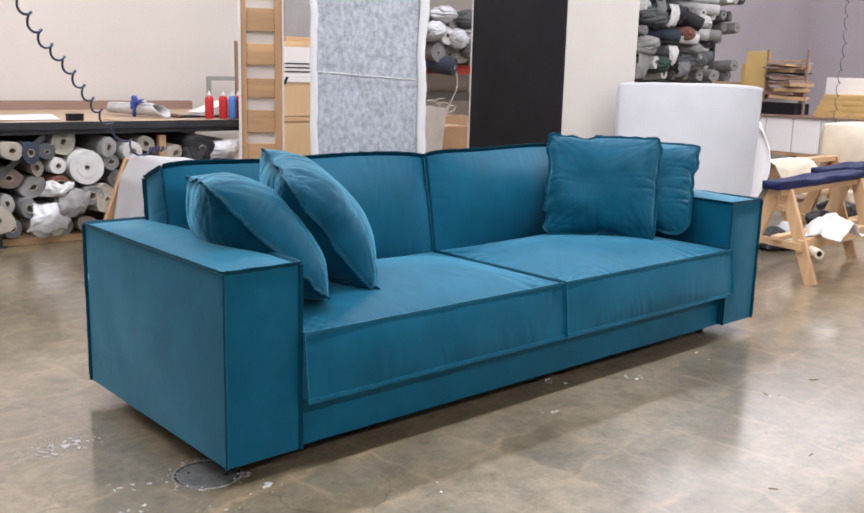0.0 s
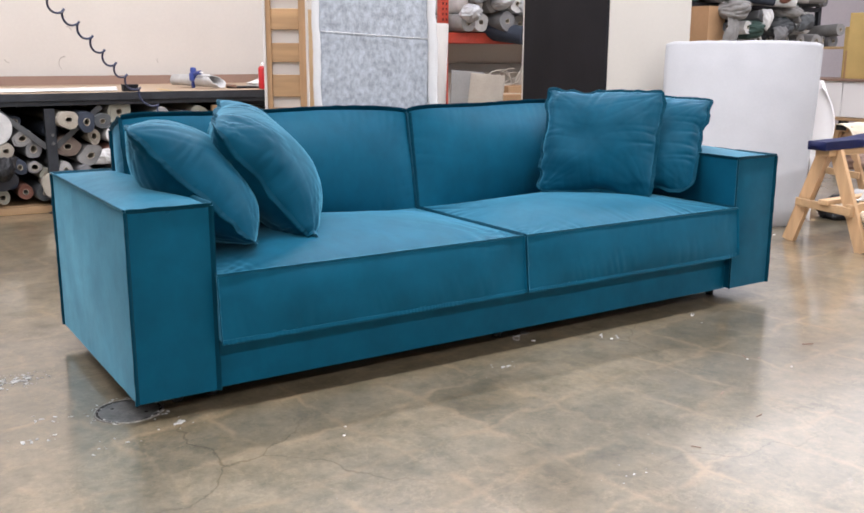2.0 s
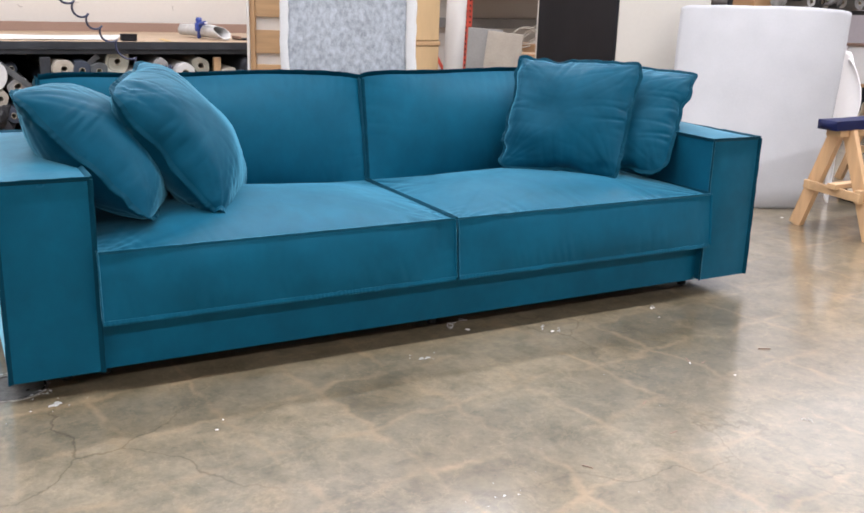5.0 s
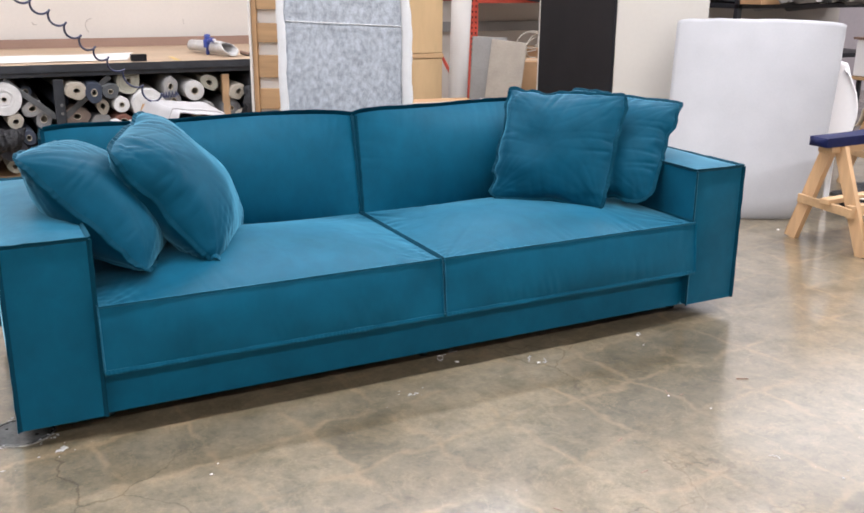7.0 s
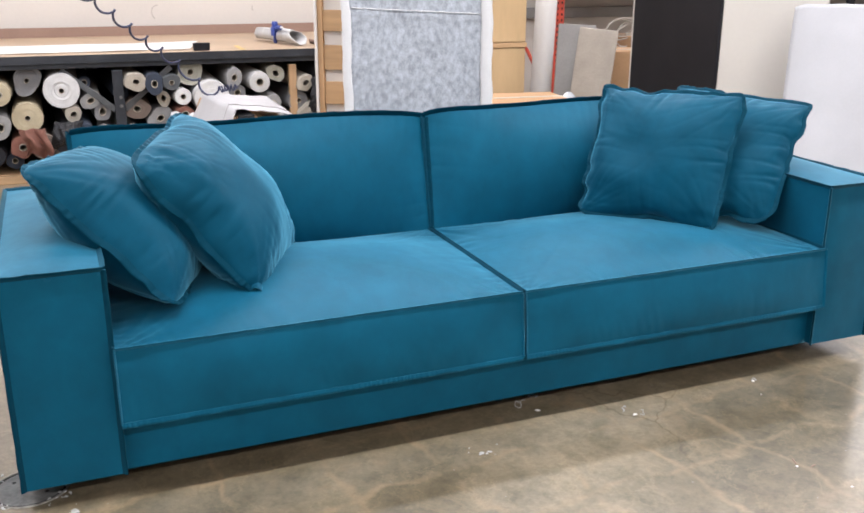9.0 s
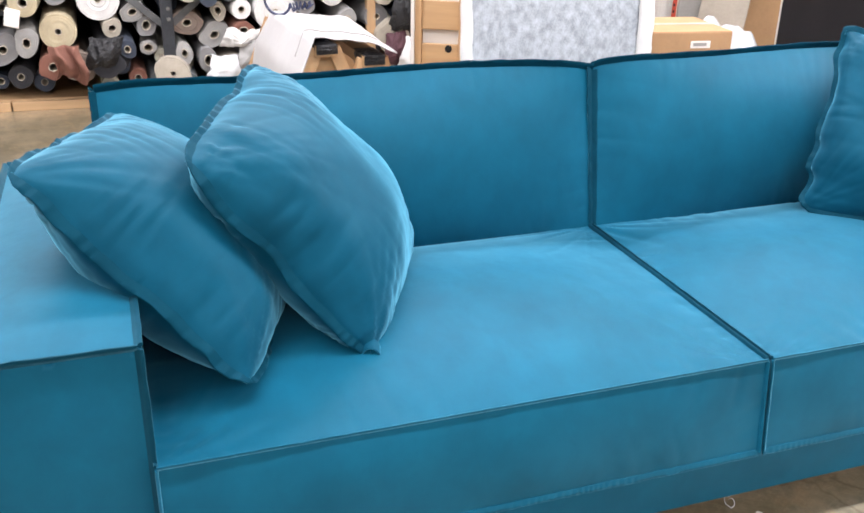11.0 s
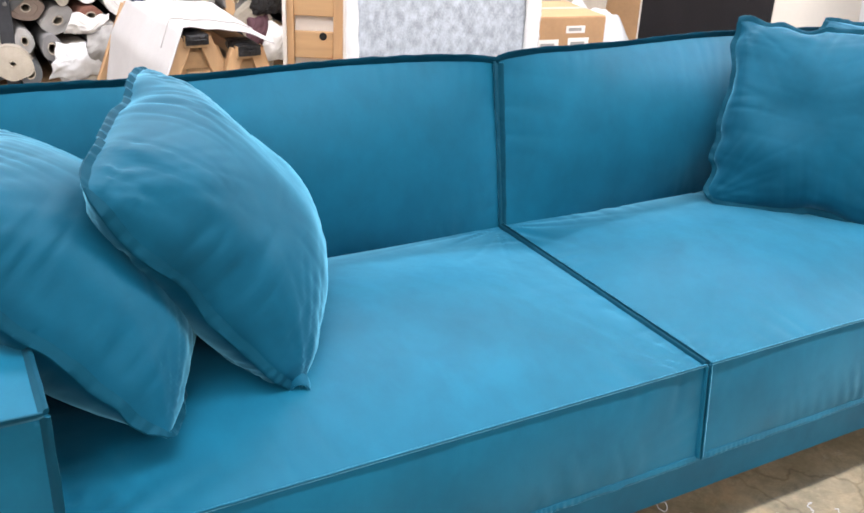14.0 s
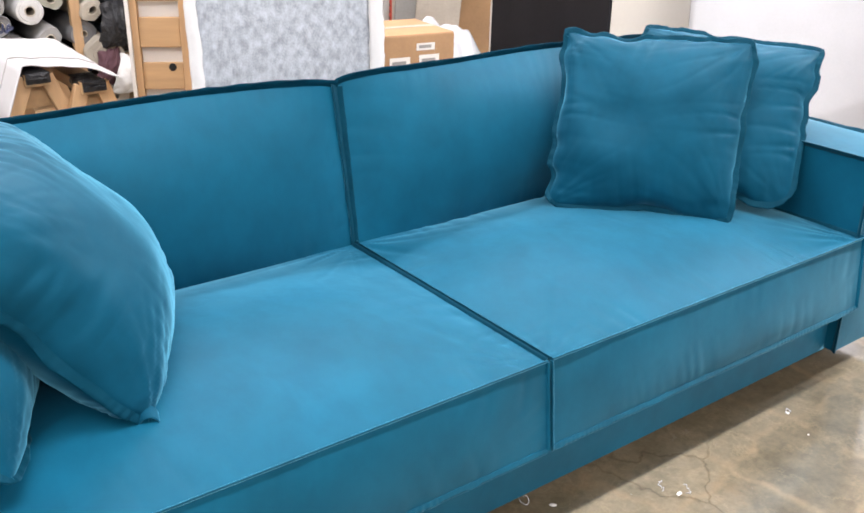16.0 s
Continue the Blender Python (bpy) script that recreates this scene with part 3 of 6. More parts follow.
def build_sofa():
    sofa = thing("sofa", pose(0, 0, 0), "long teal velvet sofa with flanged seams and block arms", "sofa")
    part("plinth", cushion_mesh(boxmap(ARM - 0.01, LENGTH - ARM + 0.01, 0.034, 1.0, 0.06, 0.245), (0, 0, 0.004, 0, 0, 0), (50, 10, 6), 0.003, 1.0), VELVET, sofa, "recessed velvet plinth below the seat cushions", True)
    for s, x0 in enumerate((0.0, LENGTH - ARM)):
        f = boxmap(x0, x0 + ARM, 0.0, DEPTH, UNDER, ARM_TOP)
        arm = part("arm", cushion_mesh(f, (0.006, 0.006, 0.007, 0.004, 0, 0.026), (16, 50, 30), 0.0012, 3.0 + s, 0.006), VELVET, sofa)
        for a, b, o in (
            ((-1, -1, -1), (-1, -1, 1), (-1, -1, 0)), ((1, -1, -1), (1, -1, 1), (1, -1, 0)), ((-1, -1, 1), (1, -1, 1), (0, -1, 1)),
            ((-1, -1, 1), (-1, 1, 1), (-1, 0, 1)), ((1, -1, 1), (1, 1, 1), (1, 0, 1)), ((-1, 1, -1), (-1, 1, 1), (-1, 1, 0)),
            ((1, 1, -1), (1, 1, 1), (1, 1, 0)), ((-1, 1, 1), (1, 1, 1), (0, 1, 1)),
        ):
            part("piping", seam_line(f, a, b, o, 0.010, 0.009, 30, 0.12, a[0] * 3 + b[1] + s), SHADED_WELT, arm)
    mid = LENGTH / 2
    for s, (x0, x1) in enumerate(((ARM + 0.006, mid - 0.007), (mid + 0.007, LENGTH - ARM - 0.006))):
        y1 = 0.775

        def f(u, v, w, x0=x0, x1=x1):
            x = x0 + (u + 1) / 2 * (x1 - x0)
            y = -0.018 - 0.022 * (1 - w) / 2 + (v + 1) / 2 * (y1 + 0.018)
            z = 0.238 + (w + 1) / 2 * 0.214
            return (x, y, z)

        seat = part("seat_cushion", cushion_mesh(f, (0.004, 0.004, 0.014, 0, 0, 0.071), (150, 96, 26), 0.0065, 11.0 + 7 * s, 0.014, 0.006), VELVET, sofa, "plump velvet seat cushion with creased seams")
        for a, b, o in (
            ((-1, -1, 1), (1, -1, 1), (0, -1, 1)), ((-1, -1, -1), (-1, -1, 1), (-0.2, -1, 0)),
            ((1, -1, -1), (1, -1, 1), (0.2, -1, 0)), ((-1, -1, 1), (-1, 1, 1), (-0.3, 0, 1)), ((1, -1, 1), (1, 1, 1), (0.3, 0, 1)),
        ):
            part("piping", seam_line(f, a, b, o, 0.007, 0.006, 90, 0.06, a[2] * 4 + b[0] + s, 0.0006, 0.02), VELVET if a[1] == b[1] else SHADED_WELT, seat)
        part("bottom_flange", seam_line(f, (-1, -1, -1), (1, -1, -1), (0, -0.22, -1), 0.011, 0.005, 520, 0.05, 3.3 + s, 0.0014, 0.015), VELVET, seat, "gathered velvet flange along the cushion's lower edge")
    for s, (x0, x1) in enumerate(((0.235, mid + 0.006), (mid + 0.010, LENGTH - 0.235))):

        def f(u, v, w, x0=x0, x1=x1, s=s):
            t = (w + 1) / 2
            inner = u if s == 0 else -u
            x = x0 + (u + 1) / 2 * (x1 - x0) + 0.006 * t * u
            front = 0.775 + 0.093 * t
            back = 0.985 + 0.03 * t
            top = 0.902 - 0.020 * max(0.0, inner) ** 9 - 0.010 * max(0.0, -inner) ** 9 + 0.004 * math.sin(u * 5 + s) - 0.055 * (v + 1) / 2
            return (x, front + (v + 1) / 2 * (back - front), 0.40 + t * (top - 0.40))

        back = part("back_cushion", cushion_mesh(f, (0.012, 0.012, 0.082, 0.01, 0, 0.004), (150, 14, 80), 0.0068, 31.0 + 9 * s, 0.013), VELVET, sofa, "velvet back cushion with puckered top seam")
        for a, b, o in (
            ((-1, -1, 1), (1, -1, 1), (0, -0.5, 1)), ((-1, -1, -1), (-1, -1, 1), (-1, -0.6, 0)), ((1, -1, -1), (1, -1, 1), (1, -0.6, 0)),
            ((-1, 1, 1), (1, 1, 1), (0, 1, 1)), ((-1, 1, -1), (-1, 1, 1), (-1, 1, 0)), ((1, 1, -1), (1, 1, 1), (1, 1, 0)), ((-1, -1, 1), (-1, 1, 1), (-1, 0, 1)), ((1, -1, 1), (1, 1, 1), (1, 0, 1)), ((-1, -1, -1), (1, -1, -1), (0, -1, -0.2)),
        ):
            part("piping", seam_line(f, a, b, o, 0.016 if a[2] == b[2] == 1 and a[1] == b[1] == -1 else 0.013, 0.006, 140, 0.08, a[2] * 2 + b[0] + s, 0.0012, 0.03), SHADED_WELT, back)
    part("back_frame", cushion_mesh(boxmap(ARM - 0.01, LENGTH - ARM + 0.01, 0.86, DEPTH - 0.005, UNDER, 0.62), (0,) * 6, (30, 4, 10), 0, 0), VELVET, sofa, smooth=True)
    # Black sheet added to paint the underside as dark as its shade.
    part("base_board", boxed(0.06, LENGTH - 0.06, 0.06, 0.99, UNDER - 0.008, UNDER + 0.01, 0.0), BLACK_SHADE_AND_PARTS, sofa, "added black sheet that darkens the sofa's underside")
    for x in (0.17, 0.29, mid, LENGTH - 0.22):
        for y in (0.15, 0.92):
            part("foot", lathe([(0.0, 0.0), (0.018, 0.0), (0.02, 0.01), (0.02, UNDER + 0.02), (0.0, UNDER + 0.02)], 12), BLACK_SHADE_AND_PARTS, sofa, "small black plastic foot").location = (x, y, 0)
    return sofa


build_sofa()


def throw_pillow(centre, right, up, size, thick, seed, label, full=(2.05, 0.62), crisp=0.8, wavy=0.045, pulls=(), bent=0.0, gathers=0.0, curled_corner=False):
    right, up = Vector(right).normalized(), Vector(up)
    up = (up - right * up.dot(right)).normalized()
    nrm = right.cross(up)
    m = Matrix((right, up, nrm)).transposed().to_4x4()
    m.translation = Vector(centre)
    pillow = thing("throw_pillow", m, label, "pillow", "pillows on the sofa")
    h = size / 2

    def rim(u, v):
        pinch = 0.045
        x = u * h * (1 - pinch * (1 - v * v) * abs(u))
        y = v * h * (1 - pinch * (1 - u * u) * abs(v))
        edge = max(abs(u), abs(v)) ** 8
        tuck = 1 - edge * wavy * max(0.0, noise.noise((u * 3.6 + seed, v * 3.6, seed)) + 0.15)
        z = 0.012 * noise.noise((u * 1.8 + seed, v * 1.8, seed)) + edge * 0.010 * noise.noise((u * 4.5 - seed, v * 4.5, 2.0))
        tuck *= 1 - (0.075 if bent else 0.03) * (abs(u) * abs(v)) ** 5
        for cu, cv, dx, dy in pulls:
            near = ((1 + u * cu) / 2 * (1 + v * cv) / 2) ** 1.3
            x, y = x + dx * near, y + dy * near
        return x * tuck, y * tuck, z

    n = 84
    bm = bmesh.new()
    for sign in (1, -1):
        grid = []
        for i in range(n + 1):
            row = []
            for j in range(n + 1):
                u, v = 2 * i / n - 1, 2 * j / n - 1
                x, y, z = rim(u, v)
                a, b = 1 - abs(u), 1 - abs(v)
                fat = thick / 2 * (1 - abs(u) ** full[0]) ** full[1] * (1 - abs(v) ** full[0]) ** full[1]
                fold = 0.0
                for c, d, far in ((u, b, v > 0), (v, a, u > 0)):
                    q = noise.noise((c * 6.5 + d * 1.3 + seed, d * 0.9, sign * 2.0 + far * 7 + (3 if d is a else 0)))
                    gate = min(1.0, max(0.0, 0.3 + 1.3 * noise.noise((c * 2.0 + seed * 3, 1.0 + far, sign))))
                    fold += (0.012 if bent else 0.0135) * (0.3 * abs(q) - math.exp(-(q / 0.13) ** 2)) * gate * math.exp(-d * 3.6) * min(1.0, d * 9)
                for cu, cv in ((-1, -1), (-1, 1), (1, -1), (1, 1)):
                    du, dv = u - cu, v - cv
                    r = math.hypot(du, dv)
                    ang = math.atan2(abs(dv), abs(du))
                    q = noise.noise((ang * 4.0 + seed + cu * 3, r * 1.1 + cv, sign))
                    fold += 0.012 * crisp * (0.4 * abs(q) - math.exp(-(q / 0.14) ** 2)) * math.exp(-r * 2.4) * min(1.0, r * 4) * min(1.0, a * 9) * min(1.0, b * 9)
                if gathers:
                    for c, d, e, far, force in ((v, a, b, 0.0, 1.0), (u, b, a, 4.0, 0.8 if v < 0 else 0.3)):
                        if far == 0.0 and u > 0.2:
                            continue
                        q = noise.noise((c * 7.0 + 0.7 * d * math.sin(c * 4 + seed) + seed + far, d * 1.3, sign * 3.0 + far))
                        gate = min(1.0, max(0.0, 0.25 + 1.6 * noise.noise((c * 2.3 + seed * 1.7, far, sign))))
                        reach = 4.6 + 4.0 * abs(noise.noise((c * 3.1, seed, far)))
                        fold += gathers * force * gate * (0.3 * abs(q) - math.exp(-(q / 0.11) ** 2)) * math.exp(-d * reach) * min(1.0, d * 8) * min(1.0, e * 5)
                soft = 0.014 * noise.noise((u * 1.5 + seed, v * 1.5 - seed, sign)) * min(1, a * 4) * min(1, b * 4)
                row.append(bm.verts.new((x, y, z + sign * (fat + fold + soft))))
            grid.append(row)
        for i in range(n):
            for j in range(n):
                f = (grid[i][j], grid[i + 1][j], grid[i + 1][j + 1], grid[i][j + 1])
                bm.faces.new(f if sign > 0 else f[::-1])
    bmesh.ops.remove_doubles(bm, verts=bm.verts, dist=1e-5)
    part("cover", bm, SHADED_PILLOW_VELVET, pillow, smooth=True)
    pts, outs, shares = [], [], []
    k = 160
    for side in range(4):
        for i in range(k):
            t = 2 * i / k - 1
            u, v = ((t, -1), (1, t), (-t, 1), (-1, -t))[side]
            pts.append(rim(u, v))
            bend = -bent * (1 - abs(t) ** 6) if side == 0 else -bent * 0.3 * (1 - abs(t) ** 6) if side == 3 else 0.0
            shares.append((1 - 0.55 * abs(t) ** 10) * (0.6 if side == 3 else 0.85 if side == 0 else 0.7))
            outs.append((u if abs(u) > 0.97 or side % 2 else 0.0, v if abs(v) > 0.97 or not side % 2 else 0.0, bend + 0.25 * noise.noise((u * 4 + seed, v * 4, 3.0))))
    if curled_corner:
        cx, cy, cz = rim(1, -1)
        curl = [(cx - 0.024 + (0.022 - 0.0046 * a) * math.cos(2.2 * a), cy + 0.008, cz + 0.010 + (0.022 - 0.0046 * a) * math.sin(2.2 * a)) for a in [i / 12 for i in range(46)]]
        part("corner_curl", flange(curl, [(0.25, -1.0, 0.0)] * len(curl), 0.020, 0.006, 0.05, False, 2.0), SHADED_PILLOW_VELVET, pillow, "rolled-in velvet corner")
    part("piping", flange(pts, outs, 0.017 if bent else 0.018, 0.006, 0.14, True, seed, 0.004 if bent else 0.0026, 0.036 if bent else 0.034, shares), SHADED_FLANGE_VELVET if bent else SHADED_WELT, pillow, "puckered velvet flange round the pillow")
    return pillow


throw_pillow((0.352, 0.428, 0.702), (0.642, -0.305, -0.702), (0.295, 0.956, -0.012), 0.555, 0.31, 1.3, "teal velvet throw pillow leaning on the sofa arm", (2.4, 0.65), pulls=((1, -1, 0.03, 0.0), (1, 1, 0.02, 0.02), (-1, 1, 0.0, 0.02)), bent=1.1, gathers=0.017)
throw_pillow((0.642, 0.462, 0.722), (0.585, -0.150, -0.795), (0.425, 0.905, 0.048), 0.565, 0.31, 4.1, "teal velvet throw pillow leaning on its neighbour and the sofa back", (2.4, 0.65), pulls=((1, 1, 0.06, 0.02), (-1, 1, 0.0, 0.02), (1, -1, 0.012, 0.0)), bent=1.1, gathers=0.018, curled_corner=True)
throw_pillow((2.63, 0.462, 0.718), (0.55, -0.83, 0.0), (0.304, 0.153, 0.421), 0.52, 0.175, 7.7, "teal velvet throw pillow propped between sofa arm and back", (3.4, 0.78), 0.5, 0.10, ((1, 1, 0.035, 0.012), (-1, 1, 0.0, 0.05)))
throw_pillow((2.35, 0.488, 0.733), (0.361, -0.414, -0.007), (0.206, 0.164, 0.446), 0.535, 0.18, 9.2, "square teal velvet throw pillow standing in the sofa corner", (3.0, 0.72), 0.6, 0.10, ((1, 1, 0.03, 0.015), (-1, 1, -0.012, 0.012)))

# ---- the workshop shell ----
X0, X1, Y0, Y1, CEIL = -7.0, 15.0, -8.0, 6.0, 4.5
TURN = radians(-2.5)


def slab(name, label, category, mat, *args):
    return tagged(mesh_object(name, boxed(*args, 0.0), mat), label, category, "", "structure")


slab("floor", "stained and polished concrete workshop floor", "floor", CONCRETE, X0, X1, Y0, Y1 + 0.6, -0.2, 0.0)
slab("ceiling", "plain pale workshop ceiling", "ceiling", CEILING, X0, X1, Y0, Y1 + 0.6, CEIL, CEIL + 0.2)
north = slab("wall_north", "cream painted plaster wall behind the work table", "wall", PLASTER, -8.2, 9.2, 0, 0.2, 0.0, CEIL)
north.matrix_world = Matrix.Translation((1.0, 6.0, 0)) @ Matrix.Rotation(TURN, 4, "Z")
slab("wall_north_far", "pale mauve painted wall at the far end", "wall", MAUVE, 10.15, X1, Y1 - 0.05, Y1 + 0.2, 0.0, CEIL)
slab("wall_east", "pale mauve painted wall at the far end", "wall", MAUVE, X1, X1 + 0.2, Y0, Y1 + 0.6, 0.0, CEIL)
slab("wall_west", "cream painted plaster wall", "wall", PLASTER, X0 - 0.2, X0, Y0, Y1 + 0.6, 0.0, CEIL)
slab("wall_south", "cream painted plaster wall", "wall", PLASTER, X0, X1, Y0 - 0.2, Y0, 0.0, CEIL)

for n, (x, z, r, a0, a1) in enumerate(((1.10, 1.04, 0.045, 1.3, 4.2), (1.15, 1.32, 0.03, 0.2, 2.0), (0.644, 1.084, 0.025, 3.4, 5.2), (1.94, 1.068, 0.028, 2.6, 3.9))):
    arc = [(x + r * math.cos(a0 + (a1 - a0) * i / 14), 5.998 - 0.0437 * (x - 1.0), z + 1.3 * r * math.sin(a0 + (a1 - a0) * i / 14)) for i in range(15)]
    tagged(mesh_object("scuff_mark", tube_along(arc, 0.0035, 6), SCUFF, True), "faint grey scuff on the cream wall", "scuff", "scuffs on the wall", "structure")

PILLAR_M = Matrix.Translation((3.906, 2.107, 0)) @ Matrix.Rotation(radians(-7.3), 4, "Z")
pillar = tagged(mesh_object("wall_pillar", boxed(0.012, 0.733, 0.0, 1.08, 0, CEIL, 0.006), PILLAR), "off-white painted square wall pillar", "pillar", "", "structure")
pillar.matrix_world = PILLAR_M
panel = thing("black_panel", PILLAR_M, "tall matt black board fixed to the side of the pillar", "panel")
part("board", boxed(-0.014, 0.008, -0.004, 1.094, 0.0, 2.6, 0.003), BLACK, panel)
part("edge_strip", boxed(-0.016, 0.008, 1.096, 1.108, 0.0, 2.6, 0.001), PILLAR, panel, "pale raw edge of the black board")

drain = thing("floor_drain", pose(0.005, 0.138, 0.0), "round dark iron drain cover set in the floor", "drain cover", "", "structure")
part("rim", lathe([(0.110, 0.0), (0.109, 0.003), (0.104, 0.0035), (0.103, 0.0005)], 48), WORN_RIM, drain, "pale worn rim")
part("groove", lathe([(0.0, 0.0006), (0.103, 0.0006)], 48), BLACK_SHADE_AND_PARTS, drain, "dark gap round the lid")
part("lid", lathe([(0.0, 0.0025), (0.03, 0.0025), (0.031, 0.0018), (0.034, 0.0025), (0.092, 0.0025), (0.096, 0.0008)], 48), IRON, drain)
# Black discs on the lid paint the shade of two lift holes.
for k in range(2):
    part("lift_hole", lathe([(0.0, 0.0028), (0.006, 0.0028), (0.0065, 0.002)], 12), BLACK_SHADE_AND_PARTS, drain).location = (0.06 * math.cos(2.4 + k * math.pi), 0.06 * math.sin(2.4 + k * math.pi), 0.0)


# ---- fabric rolls ----
def fabric_roll(name_tone, m, radius, length, core=0.022, group="fabric rolls under the table", words="", wobble=0.06, seed=0.0):
    label = words or f"{name_tone} fabric rolled on a cardboard core, stacked with others"
    roll = thing("fabric_roll", m, label, "fabric roll", group)
    prof = [(core, 0.02), (core, 0.004)]
    rings = max(3, int((radius - core) / 0.012))
    for i in range(rings):
        a = core + (radius - core) * i / rings
        b = core + (radius - core) * (i + 0.8) / rings
        push = 0.0035 * noise.noise((i * 0.9 + seed, seed, 0.3))
        prof += [(a + 0.001, push + 0.0013), (b, push)]
    prof += [(radius * 0.985, 0.002), (radius, 0.008), (radius * 1.01, length * 0.3), (radius, length * 0.7), (radius * 0.99, length), (core, length)]
    part("fabric", lathe(prof, 26, "y", wobble, seed), ROLLS[name_tone], roll, smooth=False)
    part("core", lathe([(core * 0.86, length * 0.8), (core * 0.86, -0.004), (core * 1.02, -0.004), (core * 1.02, 0.03)], 18, "y"), TUBE, roll)
    # Black disc in the open tube, standing in for its deep shade.
    part("core_bottom", lathe([(0.0, length * 0.8), (core * 0.87, length * 0.8)], 12, "y"), BLACK_SHADE_AND_PARTS, roll)
    for o in roll.children:
        if o.name.startswith("fabric"):
            o.data.shade_smooth()
            o.data.set_sharp_from_angle(angle=radians(40))
    return roll


TABLE_M = Matrix.Translation((0.618, 4.30, 0)) @ Matrix.Rotation(radians(-2.5), 4, "Z")
BAY_LEFT = [
    (-0.28, 0.71, 0.091, "cream"), (-0.14, 0.62, 0.077, "sand"), (0.04, 0.69, 0.095, "grey"), (0.25, 0.62, 0.118, "white"),
    (0.02, 0.45, 0.100, "sand"), (-0.28, 0.36, 0.092, "grey"), (-0.15, 0.40, 0.080, "pale"), (0.43, 0.54, 0.070, "pale"),
    (0.50, 0.46, 0.064, "grey"), (0.31, 0.46, 0.055, "cream"), (0.26, 0.34, 0.060, "black"), (0.38, 0.35, 0.052, "navy"),
    (0.50, 0.33, 0.047, "pale"), (-0.03, 0.26, 0.075, "rust"), (-0.37, 0.52, 0.072, "navy"), (0.13, 0.22, 0.070, "brown"),
]
BAY_MID = [
    (0.73, 0.67, 0.073, "cream"), (0.73, 0.47, 0.085, "brown"), (0.85, 0.65, 0.076, "navy"), (0.97, 0.65, 0.060, "dark"),
    (1.11, 0.71, 0.100, "olive"), (0.91, 0.54, 0.057, "cream"), (1.04, 0.55, 0.058, "white"), (0.88, 0.40, 0.088, "pale"),
    (1.04, 0.43, 0.062, "rust"), (1.24, 0.53, 0.125, "white"), (1.40, 0.67, 0.072, "pale"), (1.42, 0.56, 0.060, "grey"),
    (0.70, 0.30, 0.064, "pale"), (1.25, 0.33, 0.080, "grey"), (0.83, 0.26, 0.072, "grey"), (1.10, 0.27, 0.085, "cream"),
]
BAY_LOW = [
    (0.93, 0.13, 0.09, "white"), (1.07, 0.12, 0.070, "pale"), (1.22, 0.12, 0.073, "brown"), (0.70, 0.14, 0.07, "dark"),
    (1.58, 0.63, 0.074, "white"), (1.71, 0.68, 0.067, "olive"), (1.92, 0.61, 0.066, "cream"), (2.11, 0.64, 0.108, "black"),
    (2.32, 0.60, 0.085, "pale"), (1.50, 0.42, 0.08, "grey"), (1.66, 0.47, 0.07, "pale"), (1.72, 0.31, 0.08, "white"), (1.40, 0.25, 0.08, "dark"),
    (1.56, 0.20, 0.08, "cream"), (-0.45, 0.68, 0.07, "pale"), (-0.44, 0.40, 0.07, "cream"),
]
placed = []
rng_core = random.Random(8)
for n, (x, z, r, tone) in enumerate(BAY_LEFT + BAY_MID + BAY_LOW):
    y = 4.24 + 0.05 * noise.noise((n * 1.7, 0.3, 0.2)) - 0.04 * (x - 0.6)
    y += rng_core.uniform(-0.04, 0.09)
    m = pose(x, y, z, random.uniform(-2, 2), 0, random.uniform(-3, 3))
    if tone not in ("white", "sand"):
        m = m @ Matrix.Rotation(rng_core.uniform(0, 3.1), 4, "Y") @ Matrix.Diagonal((rng_core.uniform(0.74, 0.95), 1.0, 1.04, 1.0))
    wob = 0.03 if tone in ("white", "sand") else 0.2
    words = {"black": "dark plastic-wrapped fabric roll on the pile under the table", "rust": "rust-brown fabric bundle on the pile of rolls"}.get(tone, "")
    fabric_roll(tone, m, r, 1.35, 0.018 if n in (2, 3, 4, 19, 25) else rng_core.uniform(0.024, 0.034) * (1 if r > 0.06 else 0.8), words=words, wobble=wob, seed=n * 2.3)
    placed.append((x, z, r))
# further rolls filling the gaps of the pile
rng = random.Random(5)
fill = 0
for n in range(900):
    x, z, r = rng.uniform(-2.6, 2.4), rng.uniform(0.12, 0.70), rng.uniform(0.04, 0.085)
    if z - r < 0.055 or z + r > 0.76 or any(math.hypot(x - a, z - b) < (r + c) * 0.93 for a, b, c in placed):
        continue
    placed.append((x, z, r))
    tone = rng.choice(["pale", "grey", "brown", "dark", "olive", "navy", "grey", "black", "rust"])
    fabric_roll(tone, pose(x, 4.30 + rng.uniform(0.0, 0.12) - 0.04 * (x - 0.6), z, 0, 0, rng.uniform(-3, 3)), r, 1.3, 0.02, wobble=0.1, seed=n * 1.1)
    fill += 1
    if fill > 60:
        break


